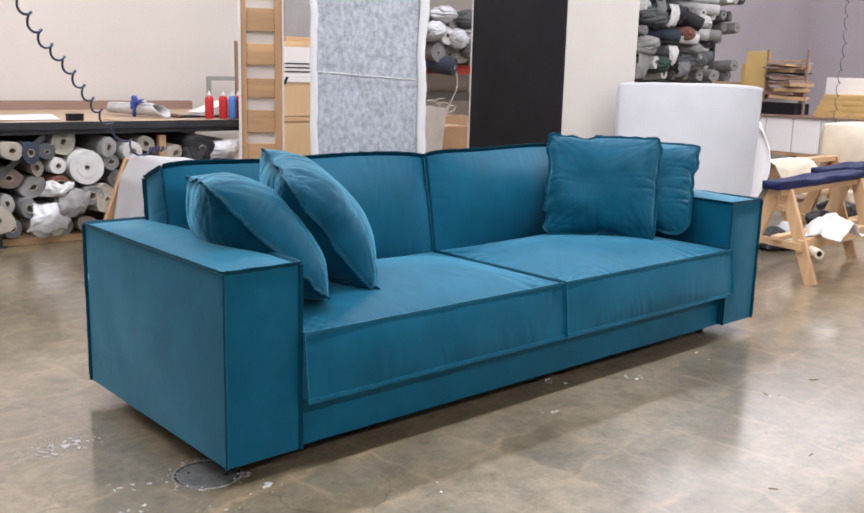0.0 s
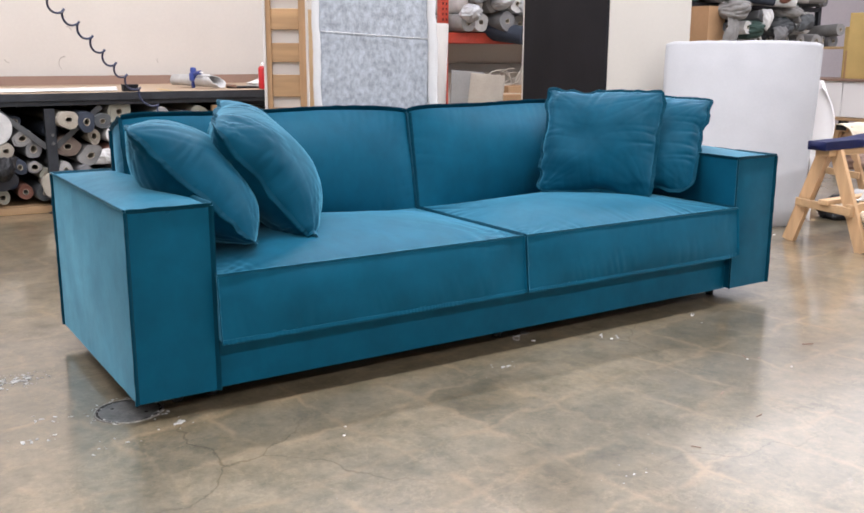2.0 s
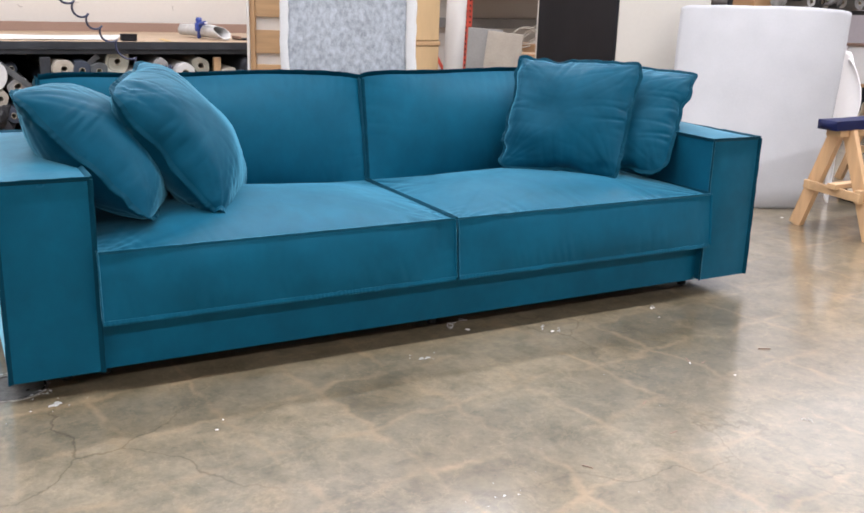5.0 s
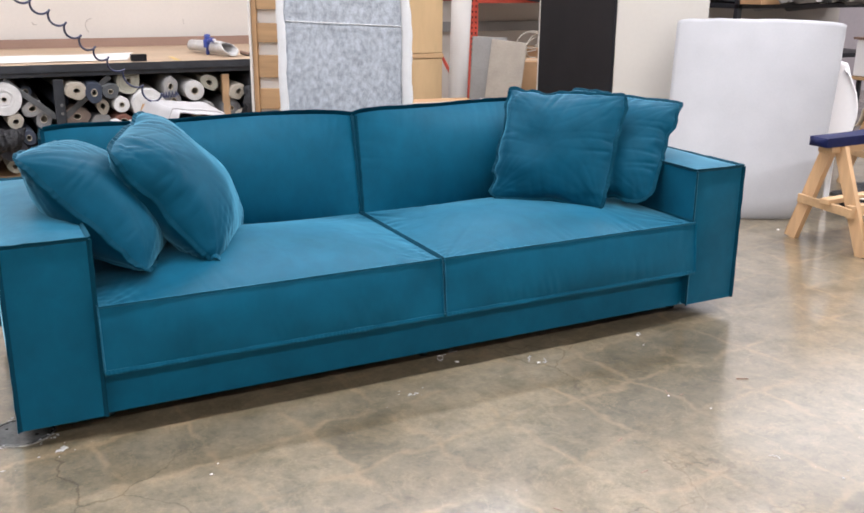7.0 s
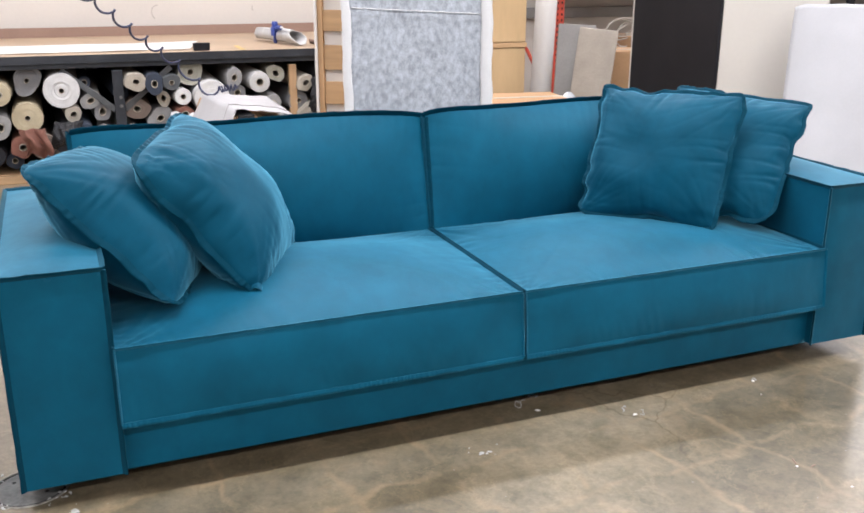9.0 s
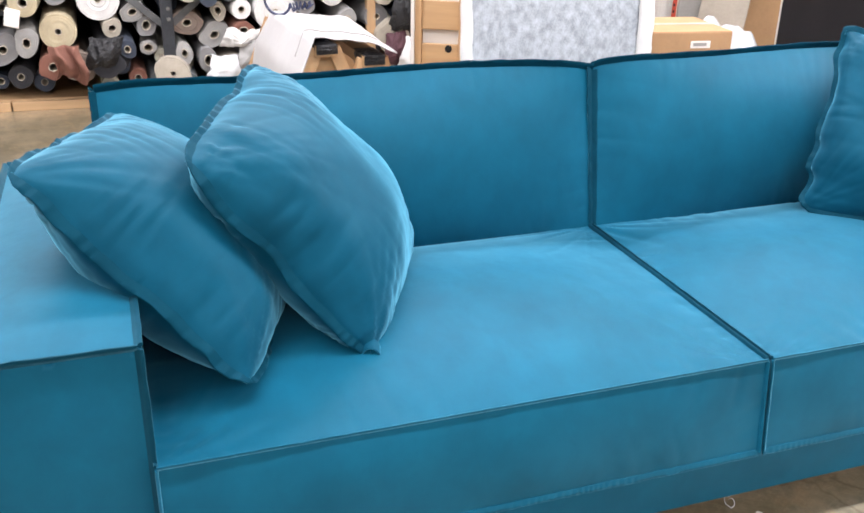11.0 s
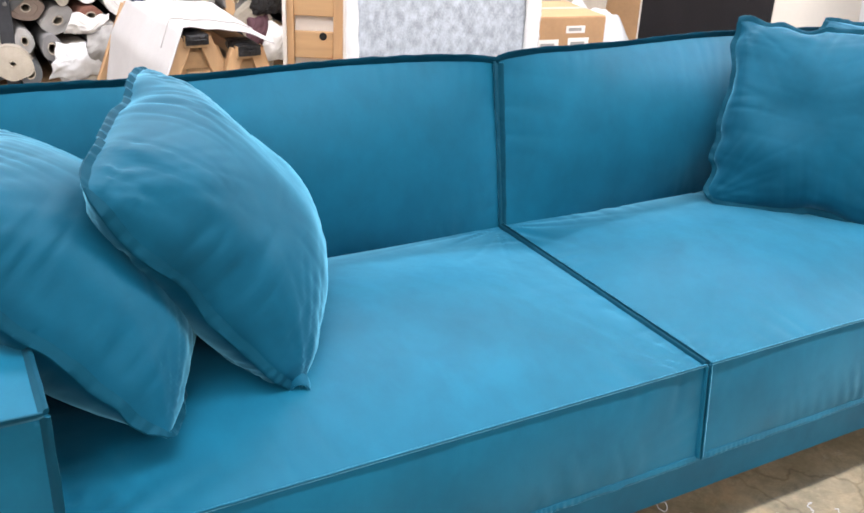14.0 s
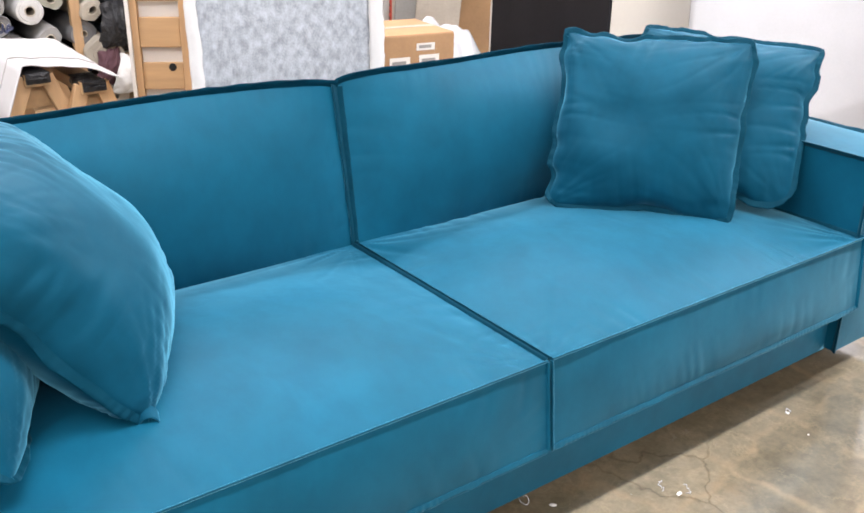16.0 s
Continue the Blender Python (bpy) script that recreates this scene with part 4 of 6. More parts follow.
def crumpled(name, at, size, mat, label, category, group, seed):
    c = bmesh.new()
    bmesh.ops.create_icosphere(c, subdivisions=5, radius=1.0)
    for v in c.verts:
        n1 = noise.noise(v.co * 1.1 + Vector((seed, 0, 0)))
        warp = v.co + 0.35 * Vector((n1, noise.noise(v.co * 1.4 + Vector((seed, 7, 0))), 0))
        ridge = noise.noise(Vector((warp.x * 1.1 + warp.z * 0.6, warp.y, warp.z * 2.1 - warp.x * 0.5)) + Vector((0, seed, 0)))
        fine = noise.noise(Vector((warp.x * 4.5, warp.y * 2, warp.z * 7.0)) + Vector((0, 0, seed)))
        k = 1 + 0.22 * n1 - 0.13 * math.exp(-(ridge / 0.16) ** 2) - 0.02 * math.exp(-(fine / 0.2) ** 2)
        v.co = Vector((v.co.x * size[0] * k, v.co.y * size[1] * k, v.co.z * size[2] * k))
    o = tagged(mesh_object(name, c, mat, True), label, category, group)
    o.location = at
    return o


for n, (x, z, w, h, mat) in enumerate(((1.12, 0.29, 0.13, 0.09, ROLLS["pale"]), (0.98, 0.17, 0.17, 0.10, ROLLS["cream"]), (1.36, 0.30, 0.10, 0.10, ROLLS["cream"]), (2.34, 0.62, 0.12, 0.08, WHITE), (1.95, 0.36, 0.12, 0.10, ROLLS["cream"]), (1.98, 0.12, 0.16, 0.07, CREAM), (0.10, 0.27, 0.13, 0.08, BROWN), (-0.27, 0.72, 0.09, 0.07, CREAM), (0.27, 0.28, 0.10, 0.09, BLACKPLASTIC), (0.62, 0.2, 0.1, 0.1, CREAM))):
    tone = {"white_cloth": "white", "cream_fabric": "cream", "brown_backing_board": "brown", "black_plastic_wrap": "black"}.get(mat.name, mat.name.split("_")[0])
    fabric_roll(tone, pose(x, 4.20 - 0.04 * (x - 0.6), z, 4 * math.sin(n * 2.0), 0, 9 * math.sin(n * 1.3)), h, 1.2, 0.016, words=f"loose {tone} cloth bundle pushed among the stored rolls", wobble=0.26, seed=n * 3.7)


tagged(mesh_object("paper_tag", sheet(lambda u, v: (-0.245 + 0.075 * u + 0.018 * v, 4.17 - 0.012 * math.sin(u * 3.0) + 0.16 * max(0.0, (v - 0.8) / 0.2), 0.515 + 0.095 * v - 0.02 * u), 6, 10, 0.0012), PAPER, True), "white paper tag hanging in front of the rolls", "tag")


def loose_cloth(x, z, wide, high, mat, label, seed, y=4.13, group="loose cloths among the rolls"):
    """A crushed length of cloth or film pushed between the rolls, its folds running at a slant."""
    def fn(u, v):
        a = u * 5.5 + v * 2.2 + seed
        fold = 0.022 * noise.noise((a, v * 1.4, seed)) - 0.016 * abs(noise.noise((u * 3.2 - v * 2.5 + seed, v * 3.4, 4.0)))
        edge = 1 + 0.16 * noise.noise((math.cos(6.3 * u) + seed, math.sin(6.3 * v), 2.0))
        round_off = 0.05 * ((2 * u - 1) ** 2 + (2 * v - 1) ** 2)
        return (x + (u - 0.5) * wide * edge + 0.05 * (v - 0.5), y - 0.04 * (x - 0.6) + fold + round_off, z + (v - 0.5) * high * edge + 0.03 * noise.noise((u * 3, seed, v)))
    return tagged(mesh_object("loose_cloth", sheet(fn, 40, 34, 0.003), mat, True), label, "cloth", group)


loose_cloth(0.95, 0.20, 0.26, 0.20, PLASTIC, "crushed clear film pushed between the stored rolls", 1.0)
loose_cloth(1.10, 0.29, 0.22, 0.17, ROLLS["pale"], "crumpled pale cloth between the stored rolls", 4.0, 4.11)
loose_cloth(1.02, 0.39, 0.20, 0.10, ROLLS["white"], "white cloth end hanging out of a roll", 7.0, 4.15)
loose_cloth(0.25, 0.345, 0.17, 0.17, BLACKPLASTIC, "crushed black film wrapped round the end of a roll", 31.0, 4.09)
loose_cloth(1.95, 0.30, 0.13, 0.20, ROLLS["maroon"], "dark maroon cloth hanging among the rolls", 11.0)
loose_cloth(2.07, 0.25, 0.20, 0.22, ROLLS["white"], "folded white cloth at the end of the pile", 15.0, 4.10)
loose_cloth(2.03, 0.53, 0.20, 0.24, BLACKPLASTIC, "black plastic bag hanging under the table", 19.0)
loose_cloth(2.30, 0.63, 0.22, 0.13, PLASTIC, "clear film bunched at the end of the pile", 23.0)
loose_cloth(-0.27, 0.73, 0.17, 0.14, ROLLS["cream"], "cream cloth flap over the end of a roll", 27.0, 4.15)


def hung_cloth(u, v):
    """A slack fold of cloth sliding off the pile."""
    fold = 0.03 * math.sin(u * 11 + v * 2.0) + 0.02 * noise.noise((u * 6, v * 5, 3))
    return (-0.02 + 0.16 * u + 0.02 * math.sin(v * 5), 4.13 + fold - 0.05 * math.sin(v * math.pi), 0.21 + 0.19 * v + 0.03 * math.sin(u * 5.0) * (1 - v))


tagged(mesh_object("hanging_cloth", sheet(hung_cloth, 40, 16, 0.005), ROLLS["rust"], True), "dusty red cloth sliding off the pile of rolls", "cloth")


# ---- the work table ----
def build_table():
    table = thing("work_table", TABLE_M, "long steel-framed cutting table with a tan board top", "work table")
    part("tabletop", boxed(-5.5, 2.2, -0.03, 1.62, 0.828, 0.856, 0.003), TABLETOP, table, "tan board table top with a worn surface")
    part("edge_trim", boxed(-5.5, 2.25, -0.042, -0.033, 0.800, 0.855, 0.002), STEEL, table)
    part("front_rail", boxed(-5.5, 2.2, -0.02, 0.03, 0.766, 0.800, 0.003), STEEL, table)
    part("back_rail", boxed(-5.5, 2.2, 1.55, 1.60, 0.745, 0.826, 0.003), STEEL, table)
    for x in (-4.8, -2.4, 0.0):
        for y in (0.0, 1.55):
            leg = part("leg", boxed(x - 0.035, x + 0.035, y - 0.025, y + 0.045, 0.0, 0.745, 0.004), STEEL, table)
            part("foot_plate", boxed(x - 0.06, x + 0.06, y - 0.05, y + 0.07, 0.0, 0.008, 0.002), STEEL, leg)
            for z in (0.5, 0.56, 0.10):
                part("bolt", lathe([(0.0, -0.008), (0.012, -0.006), (0.012, 0.002)], 8, "y"), IRON, leg).location = (x + 0.01, y - 0.025, z)
            if y == 0.0:
                for s in (-1, 1):
                    part("brace", beam((x + s * 0.03, 0.012, 0.47), (x + s * 0.36, 0.012, 0.755), 0.008, 0.04, 0.001), IRON_BAR, table, "dark grey flat steel brace")
    part("wooden_leg", boxed(1.19, 1.245, 0.0, 0.055, 0.0, 0.742, 0.004), PINE, table, "orange-toned wooden support post")
    part("leg", boxed(2.115, 2.185, 0.0, 0.06, 0.0, 0.745, 0.004), STEEL, table)
    part("low_shelf", boxed(-5.4, 1.95, 0.05, 1.5, 0.015, 0.055, 0.004), PINE_X, table, "rough plank shelf close to the floor")
    for k in range(5):
        part("shelf_plank", boxed(-5.4 + k * 1.5, -5.4 + k * 1.5 + 1.49, -0.005, 0.045, 0.0, 0.052, 0.004), PINE_X, table)
    part("backboard", boxed(-5.5, 2.2, 1.605, 1.625, 0.70, 0.935, 0.003), BROWN, table, "low brown board along the wall")
    # Added black sheet, standing in for the deep shade behind the rolls.
    part("rear_panel", boxed(-5.5, 2.2, 1.57, 1.59, 0.05, 0.74, 0.0), BLACK_SHADE_AND_PARTS, table)


build_table()
T = 0.858


def on_table(x, y):
    return TABLE_M @ Vector((x - 0.618, y - 4.30, T))


tagged(mesh_object("pattern_paper", sheet(lambda u, v: on_table(-1.9 + 3.03 * u + 0.12 * v, 4.42 + 0.62 * v) + Vector((0, 0, 0.004 + 0.012 * max(0, noise.noise((u * 5, v * 2, 1))) + 0.05 * max(0.0, u - 0.86) * v)), 40, 12, 0.002), PAPER, True), "large white sheet of pattern paper lying on the table", "paper")
blk = thing("tape_box", Matrix.Translation(on_table(1.20, 4.33)), "small black box near the table edge", "box")
part("body", boxed(-0.055, 0.055, -0.03, 0.03, 0.0, 0.045, 0.004), BLACK, blk)
part("lid", boxed(-0.057, 0.057, -0.032, 0.032, 0.040, 0.050, 0.003), BLACK, blk)
tagged(mesh_object("tape_strip", sheet(lambda u, v: on_table(1.46 + 0.035 * u, 4.262 + 0.34 * v) + Vector((0, 0, 0.003)), 2, 8, 0.0015), YELLOW), "strip of yellowed masking tape on the table", "tape")


def open_roll(u, v):
    """A loosely rolled cloth, its front mouth gaping and slanted."""
    a = 2 * math.pi * 1.12 * u + 0.9
    start, end = Vector((1.77, 5.03, T + 0.056)), Vector((1.94, 4.47, T + 0.062))
    along = (end - start).normalized()
    side = along.cross(Vector((0, 0, 1))).normalized()
    r = (0.046 + 0.014 * v) * (1 - 0.10 * u) * (1 + 0.10 * noise.noise((math.cos(a) * 1.3, math.sin(a) * 1.3, v * 3.0)))
    reach = v + 0.16 * v ** 3 * (-math.sin(a) * 0.8 + 0.25 * noise.noise((a * 1.1, 2.0, 1.0)))
    sag = -0.012 * v ** 4 * max(0.0, math.sin(a))
    return start + (end - start) * reach + side * r * math.cos(a) * 1.08 + Vector((0, 0, r * math.sin(a) * 0.92 + sag))


tagged(mesh_object("cloth_roll", sheet(open_roll, 64, 26, 0.004), ROLLS["white"], True), "loosely rolled off-white cloth with an open crushed end on the table", "cloth roll", "things on the table")


def spray_gun(m):
    gun = thing("spray_gun", m, "blue upholstery spray gun resting on a cloth roll", "tool")
    part("body", boxed(-0.03, 0.03, -0.022, 0.022, 0.05, 0.12, 0.012), BLUETOOL, gun)
    part("barrel", tube_along([(0, 0, 0.10), (-0.02, -0.06, 0.115), (-0.03, -0.11, 0.12)], 0.016, 10), BLUETOOL, gun)
    part("handle", beam((0, 0, 0.06), (0.02, 0.03, 0.0), 0.028, 0.035, 0.006), BLUETOOL, gun)
    part("cap", lathe([(0.0, 0.16), (0.02, 0.158), (0.026, 0.14), (0.022, 0.11), (0.0, 0.11)], 14), BLUETOOL, gun)
    part("nozzle", tube_along([(-0.03, -0.11, 0.12), (-0.035, -0.14, 0.122)], 0.007, 8), LAMINATE, gun, "bright metal nozzle")


spray_gun(Matrix.Translation(on_table(1.80, 4.74)) @ pose(0, 0, 0.005, 0, 0, 25))


def bottle(x, y, mat, tone):
    b = thing("squeeze_bottle", Matrix.Translation(on_table(x, y)), f"{tone} squeeze bottle with a pale cap on the table", "bottle", "bottles on the table")
    part("body", lathe([(0.0, 0.0), (0.031, 0.0), (0.034, 0.006), (0.034, 0.155), (0.028, 0.172), (0.016, 0.178), (0.0, 0.178)], 20), mat, b, smooth=True)
    part("cap", lathe([(0.0, 0.215), (0.005, 0.213), (0.009, 0.195), (0.016, 0.190), (0.017, 0.174), (0.0, 0.174)], 14), PAPER, b, "pale nozzle cap", True)


for x, y, mat, tone in ((2.25, 4.36, REDBOTTLE, "red"), (2.36, 4.34, REDBOTTLE, "red"), (2.43, 4.32, BLUEBOTTLE, "blue"), (2.50, 4.36, REDBOTTLE, "red")):
    bottle(x, y, mat, tone)
tray = thing("shallow_tray", Matrix.Translation(on_table(2.28, 4.62)), "dark shallow tray lying on the table", "tray")
part("base", boxed(-0.22, 0.22, -0.1, 0.1, 0.0, 0.012, 0.004), BLACK, tray)
part("rim", boxed(-0.225, -0.205, -0.105, 0.105, 0.008, 0.03, 0.004), BROWN, tray)
pad = thing("paper_pad", Matrix.Translation(on_table(2.42, 4.70)) @ pose(0, 0, 0, 0, -18, 0), "stack of cream sheets on the table", "paper")
for k in range(4):
    part("sheet", boxed(-0.15 + k * 0.006, 0.15, -0.12, 0.12 - k * 0.005, 0.02 + k * 0.016, 0.032 + k * 0.016, 0.004), PAPER, pad)
frame_ob = thing("stretcher", Matrix.Translation(on_table(3.17, 5.75)), "grey wooden stretcher frame leaning on the wall", "frame")
for args in ((-0.28, 0.30, -0.012, 0.012, 0.27, 0.31), (-0.28, -0.24, -0.012, 0.012, 0.0, 0.27), (0.26, 0.30, -0.012, 0.012, 0.0, 0.27), (-0.28, 0.30, -0.012, 0.012, 0.0, 0.04)):
    part("rail", boxed(*args, 0.003), GREYBOARD, frame_ob)
post = tagged(mesh_object("thin_post", boxed(0, 0.03, 0, 0.03, 0, 0.62, 0.003), BROWN), "thin dark wooden stick standing on the table", "stick")
post.matrix_world = Matrix.Translation(on_table(2.79, 4.95))


# ---- upright pine frame ----
def upright_frame():
    m = Matrix.Translation((1.588, 2.648, 0)) @ Matrix.Rotation(radians(-30), 4, "Z")
    f = thing("pine_frame", m, "unfinished pine seat frame standing on end with white webbing panels", "wooden frame")
    w, top = 0.255, 2.35
    part("edge_board", boxed(-0.012, 0.004, -0.01, 0.06, 0, top, 0.002), PAPER, f, "white edge board")
    part("side_rail", boxed(0.005, 0.035, 0.0, 0.05, 0, top, 0.003), PINE, f)
    part("side_rail", boxed(w - 0.05, w - 0.008, 0.0, 0.05, 0, top, 0.003), PINE, f)
    part("edge_board", boxed(w - 0.007, w + 0.005, -0.01, 0.06, 0, top, 0.002), PAPER, f)
    part("back_sheet", boxed(0.036, w - 0.051, 0.031, 0.04, 0, top, 0.0), PAPER, f, "white backing sheet")
    z = 0.09
    k = 0
    while z < top - 0.1:
        h = 0.125 + 0.012 * math.sin(k * 2.1)
        part("slat", boxed(0.036, w - 0.051, 0.008, 0.03, z, z + h, 0.003), PINE_X, f)
        z += h + 0.072 + 0.008 * math.cos(k * 1.3)
        k += 1
    part("knot", lathe([(0.0, -0.002), (0.016, -0.001), (0.018, 0.003)], 12, "y"), BLACK_SHADE_AND_PARTS, f).matrix_local = pose(0.16, 0.007, 0.60)


upright_frame()


# ---- hanging fleece panel ----
def fleece_panel():
    m = Matrix.Translation((1.464, 1.716, 0)) @ Matrix.Rotation(radians(-6.5), 4, "Z")
    p = thing("fleece_panel", m, "tall board covered with grey mottled nonwoven fleece, white at its edges", "panel")
    w, top = 0.712, 2.4

    def face(u, v):
        z = v * top
        left = 0.016 + 0.006 * noise.noise((z * 5, 1, 0))
        right = w - 0.036 + 0.008 * noise.noise((z * 5, 9, 0))
        x = left + u * (right - left)
        return (x, -0.014 - 0.004 * noise.noise((x * 4, z * 3, 2)) - 0.006 * math.exp(-((z - 1.235 + 0.04 * u) / 0.006) ** 2), z)

    def edge(x0, dx, seed):
        def fn(u, v):
            z = v * top
            a = x0 + (u - 0.5) * dx + (0.02 * noise.noise((z * 3.3, seed, 0)) + 0.009 * noise.noise((z * 12, seed, 0)) + 0.003 * noise.noise((z * 45, seed, 0))) * (1 if u > 0.4 else 0.5)
            return (a, -0.020 - 0.008 * math.sin(u * math.pi), z)
        return fn

    part("board", boxed(0.02, w - 0.03, 0.0, 0.035, 0, top, 0.002), PLY, p)
    part("fleece_face", sheet(face, 24, 160, 0.003), FLEECE, p, "grey mottled fleece sheet", True)
    part("fleece_edge", sheet(edge(0.008, 0.042, 1.0), 6, 160, 0.003), FLEECE_EDGE, p, "ragged white fleece edge", True)
    part("fleece_edge", sheet(edge(w - 0.026, 0.058, 6.0), 6, 160, 0.003), FLEECE_EDGE, p, "ragged white fleece edge", True)
    part("seam", tube_along([(0.03 + 0.63 * i / 40, -0.020, 1.255 - 0.035 * i / 40 + 0.003 * noise.noise((i * 0.6, 0, 0))) for i in range(41)], 0.0022, 6), FLEECE_EDGE, p, "thin white seam")


fleece_panel()


# ---- plywood cabinet and red rack behind ----
def cabinet():
    m = pose(2.42, 3.66, 0, 0, 0, -2)
    c = thing("plywood_cabinet", m, "light plywood cabinet with upper and lower doors", "cabinet")
    part("body", boxed(0, 1.0, 0.02, 0.5, 0, 1.46, 0.003), PLY, c)
    for x0, x1 in ((0.012, 0.49), (0.51, 0.988)):
        for z0, z1 in ((0.03, 0.86), (0.905, 1.45)):
            d = part("door", boxed(x0, x1, 0.0, 0.018, z0, z1, 0.003), PLY, c)
            for z in (z0 + 0.1, z1 - 0.1):
                part("hinge", boxed(x1 - 0.45, x1 - 0.43, -0.006, 0.002, z - 0.03, z + 0.03, 0.002), IRON, d)
    part("rail", boxed(0.0, 1.0, -0.004, 0.018, 0.866, 0.899, 0.003), PINE_X, c)
    n = thing("paper_notice", m, "white paper notice taped on the cabinet door", "notice")
    part("sheet", boxed(0.06, 0.36, -0.006, -0.002, 1.16, 1.42, 0.001), PAPER, n)
    for z in (1.30, 1.27, 1.24):
        part("print_bar", boxed(0.12, 0.34, -0.009, -0.0065, z - 0.006, z + 0.004, 0.0), STEEL, n)
    part("tape", beam((0.05, -0.011, 1.05), (0.14, -0.011, 1.20), 0.005, 0.02, 0.001), BLACK, n, "strip of black tape")
    b = thing("grey_box", m @ Matrix.Translation((0.2, 0.12, 1.46)), "dark grey open crate on the cabinet", "crate")
    part("front", boxed(0, 0.4, 0, 0.02, 0.04, 0.5, 0.004), GREYBOARD, b)
    part("side", boxed(0, 0.02, 0.021, 0.3, 0.04, 0.5, 0.004), GREYBOARD, b)
    part("base", boxed(0, 0.4, 0, 0.3, 0.0, 0.038, 0.004), PINE_X, b)


cabinet()

stand_roll = thing("standing_roll", pose(3.93, 4.35, 0, 0, 2.0, 0), "tall white roll of film standing on its end", "roll")
part("sheet_roll", lathe([(0.02, 0.0), (0.085, 0.0), (0.088, 0.02), (0.086, 0.7), (0.088, 1.38), (0.084, 1.40), (0.022, 1.40)], 28, "z", 0.03, 2.0), PAPER, stand_roll, smooth=False)
part("core", lathe([(0.019, 0.02), (0.019, 1.405), (0.023, 1.405), (0.023, 1.38)], 14), TUBE, stand_roll)


def rack():
    m = pose(4.45, 5.0, 0, 0, 0, -2.5)
    r = thing("pallet_rack", m, "red perforated steel pallet rack holding fabric rolls", "rack")
    for x in (0.0, 2.7):
        for y in (0.0, 0.85):
            up = part("upright", boxed(x - 0.045, x + 0.045, y - 0.035, y + 0.035, 0.0, 3.0, 0.004), RED, r)
            if y == 0.0 and x == 0.0:
                # Punched holes are black plates on the steel, their shade given as colour.
                for k in range(58):
                    for s in (-0.02, 0.02):
                        part("hole", boxed(x + s - 0.007, x + s + 0.007, -0.037, -0.0355, 0.1 + k * 0.05, 0.122 + k * 0.05, 0.0), BLACK_SHADE_AND_PARTS, up)
        for k in range(3):
            part("brace", beam((x, 0.03, 0.2 + k * 0.9), (x, 0.82, 0.8 + k * 0.9), 0.02, 0.03, 0.002), RED, r)
    for z in (1.24, 2.45):
        for y in (-0.01, 0.85):
            part("crossbeam", boxed(0.047, 2.653, y - 0.025, y + 0.025, z, z + 0.10, 0.004), RED, r)
        part("deck", boxed(0.03, 2.67, 0.04, 0.80, z + 0.08, z + 0.099, 0.002), GREYBOARD, r, "grey deck board")
    part("rear_rail", boxed(0.047, 2.653, 0.80, 0.84, 0.93, 1.03, 0.003), GREYBOARD, r, "pale grey rail across the back")
    # Grey board added to give the shelf shadow on the wall by colour.
    part("rear_board", boxed(-0.05, 2.7, 0.886, 0.90, 0.0, 1.23, 0.003), GREYBOARD, r, "added grey board standing in for the shade behind the rack")


rack()
for n, (x, z, r, tone) in enumerate((
    (4.62, 1.43, 0.085, "pale"), (4.81, 1.44, 0.09, "white"), (5.04, 1.45, 0.095, "grey"), (5.27, 1.43, 0.085, "pale"), (5.47, 1.44, 0.09, "white"), (5.66, 1.42, 0.08, "cream"),
    (4.72, 1.60, 0.085, "white"), (4.93, 1.62, 0.09, "pale"), (5.16, 1.62, 0.09, "white"), (5.37, 1.61, 0.085, "grey"), (5.58, 1.60, 0.08, "white"),
    (4.83, 1.78, 0.085, "pale"), (5.06, 1.79, 0.085, "white"), (5.28, 1.78, 0.085, "pale"), (5.49, 1.77, 0.085, "white"))):
    fabric_roll(tone, pose(x, 4.80 + 0.07 * math.sin(n * 2.2), z, 0, 0, -2.5 + 3 * math.sin(n)), r, 1.05, 0.024, "fabric rolls on the rack", f"{tone} fabric roll wrapped in clear film on the rack", 0.16, n * 3.1)
fabric_roll("navy", pose(5.20, 4.66, 1.31, 8, 0, 30), 0.095, 0.6, 0.022, "fabric rolls on the rack", "navy fabric roll hanging over the rack beam", 0.12, 77.0)

for n, (x, z, w, h, mat) in enumerate(((4.70, 1.72, 0.14, 0.10, PLASTIC), (4.62, 1.52, 0.10, 0.09, PLASTIC), (5.00, 1.66, 0.13, 0.10, PLASTIC), (5.30, 1.60, 0.12, 0.11, PLASTIC), (5.52, 1.50, 0.12, 0.12, ROLLS["grey"]), (5.12, 1.83, 0.16, 0.09, PLASTIC), (5.45, 1.80, 0.15, 0.10, ROLLS["dark"]))):
    crumpled("crumpled_film", (x, 4.76, z), (w, 0.14, h), mat, "crumpled film bunched over the roll ends on the rack", "plastic film", "film on the rack", 40 + n * 2.9)

leaning = tagged(mesh_object("leaning_board", boxed(-0.15, 0.15, -0.015, 0.015, 0, 0.97, 0.006), BOARD), "stained cream board leaning in the rack", "board")
leaning.matrix_world = pose(4.04, 3.83, 0, -6, 5, -40)
leaning2 = tagged(mesh_object("leaning_board", boxed(-0.15, 0.15, -0.012, 0.012, 0, 0.99, 0.004), GREYBOARD), "grey board leaning behind a cream one", "board")
leaning2.matrix_world = pose(4.02, 4.0, 0, -5, 3, -20)


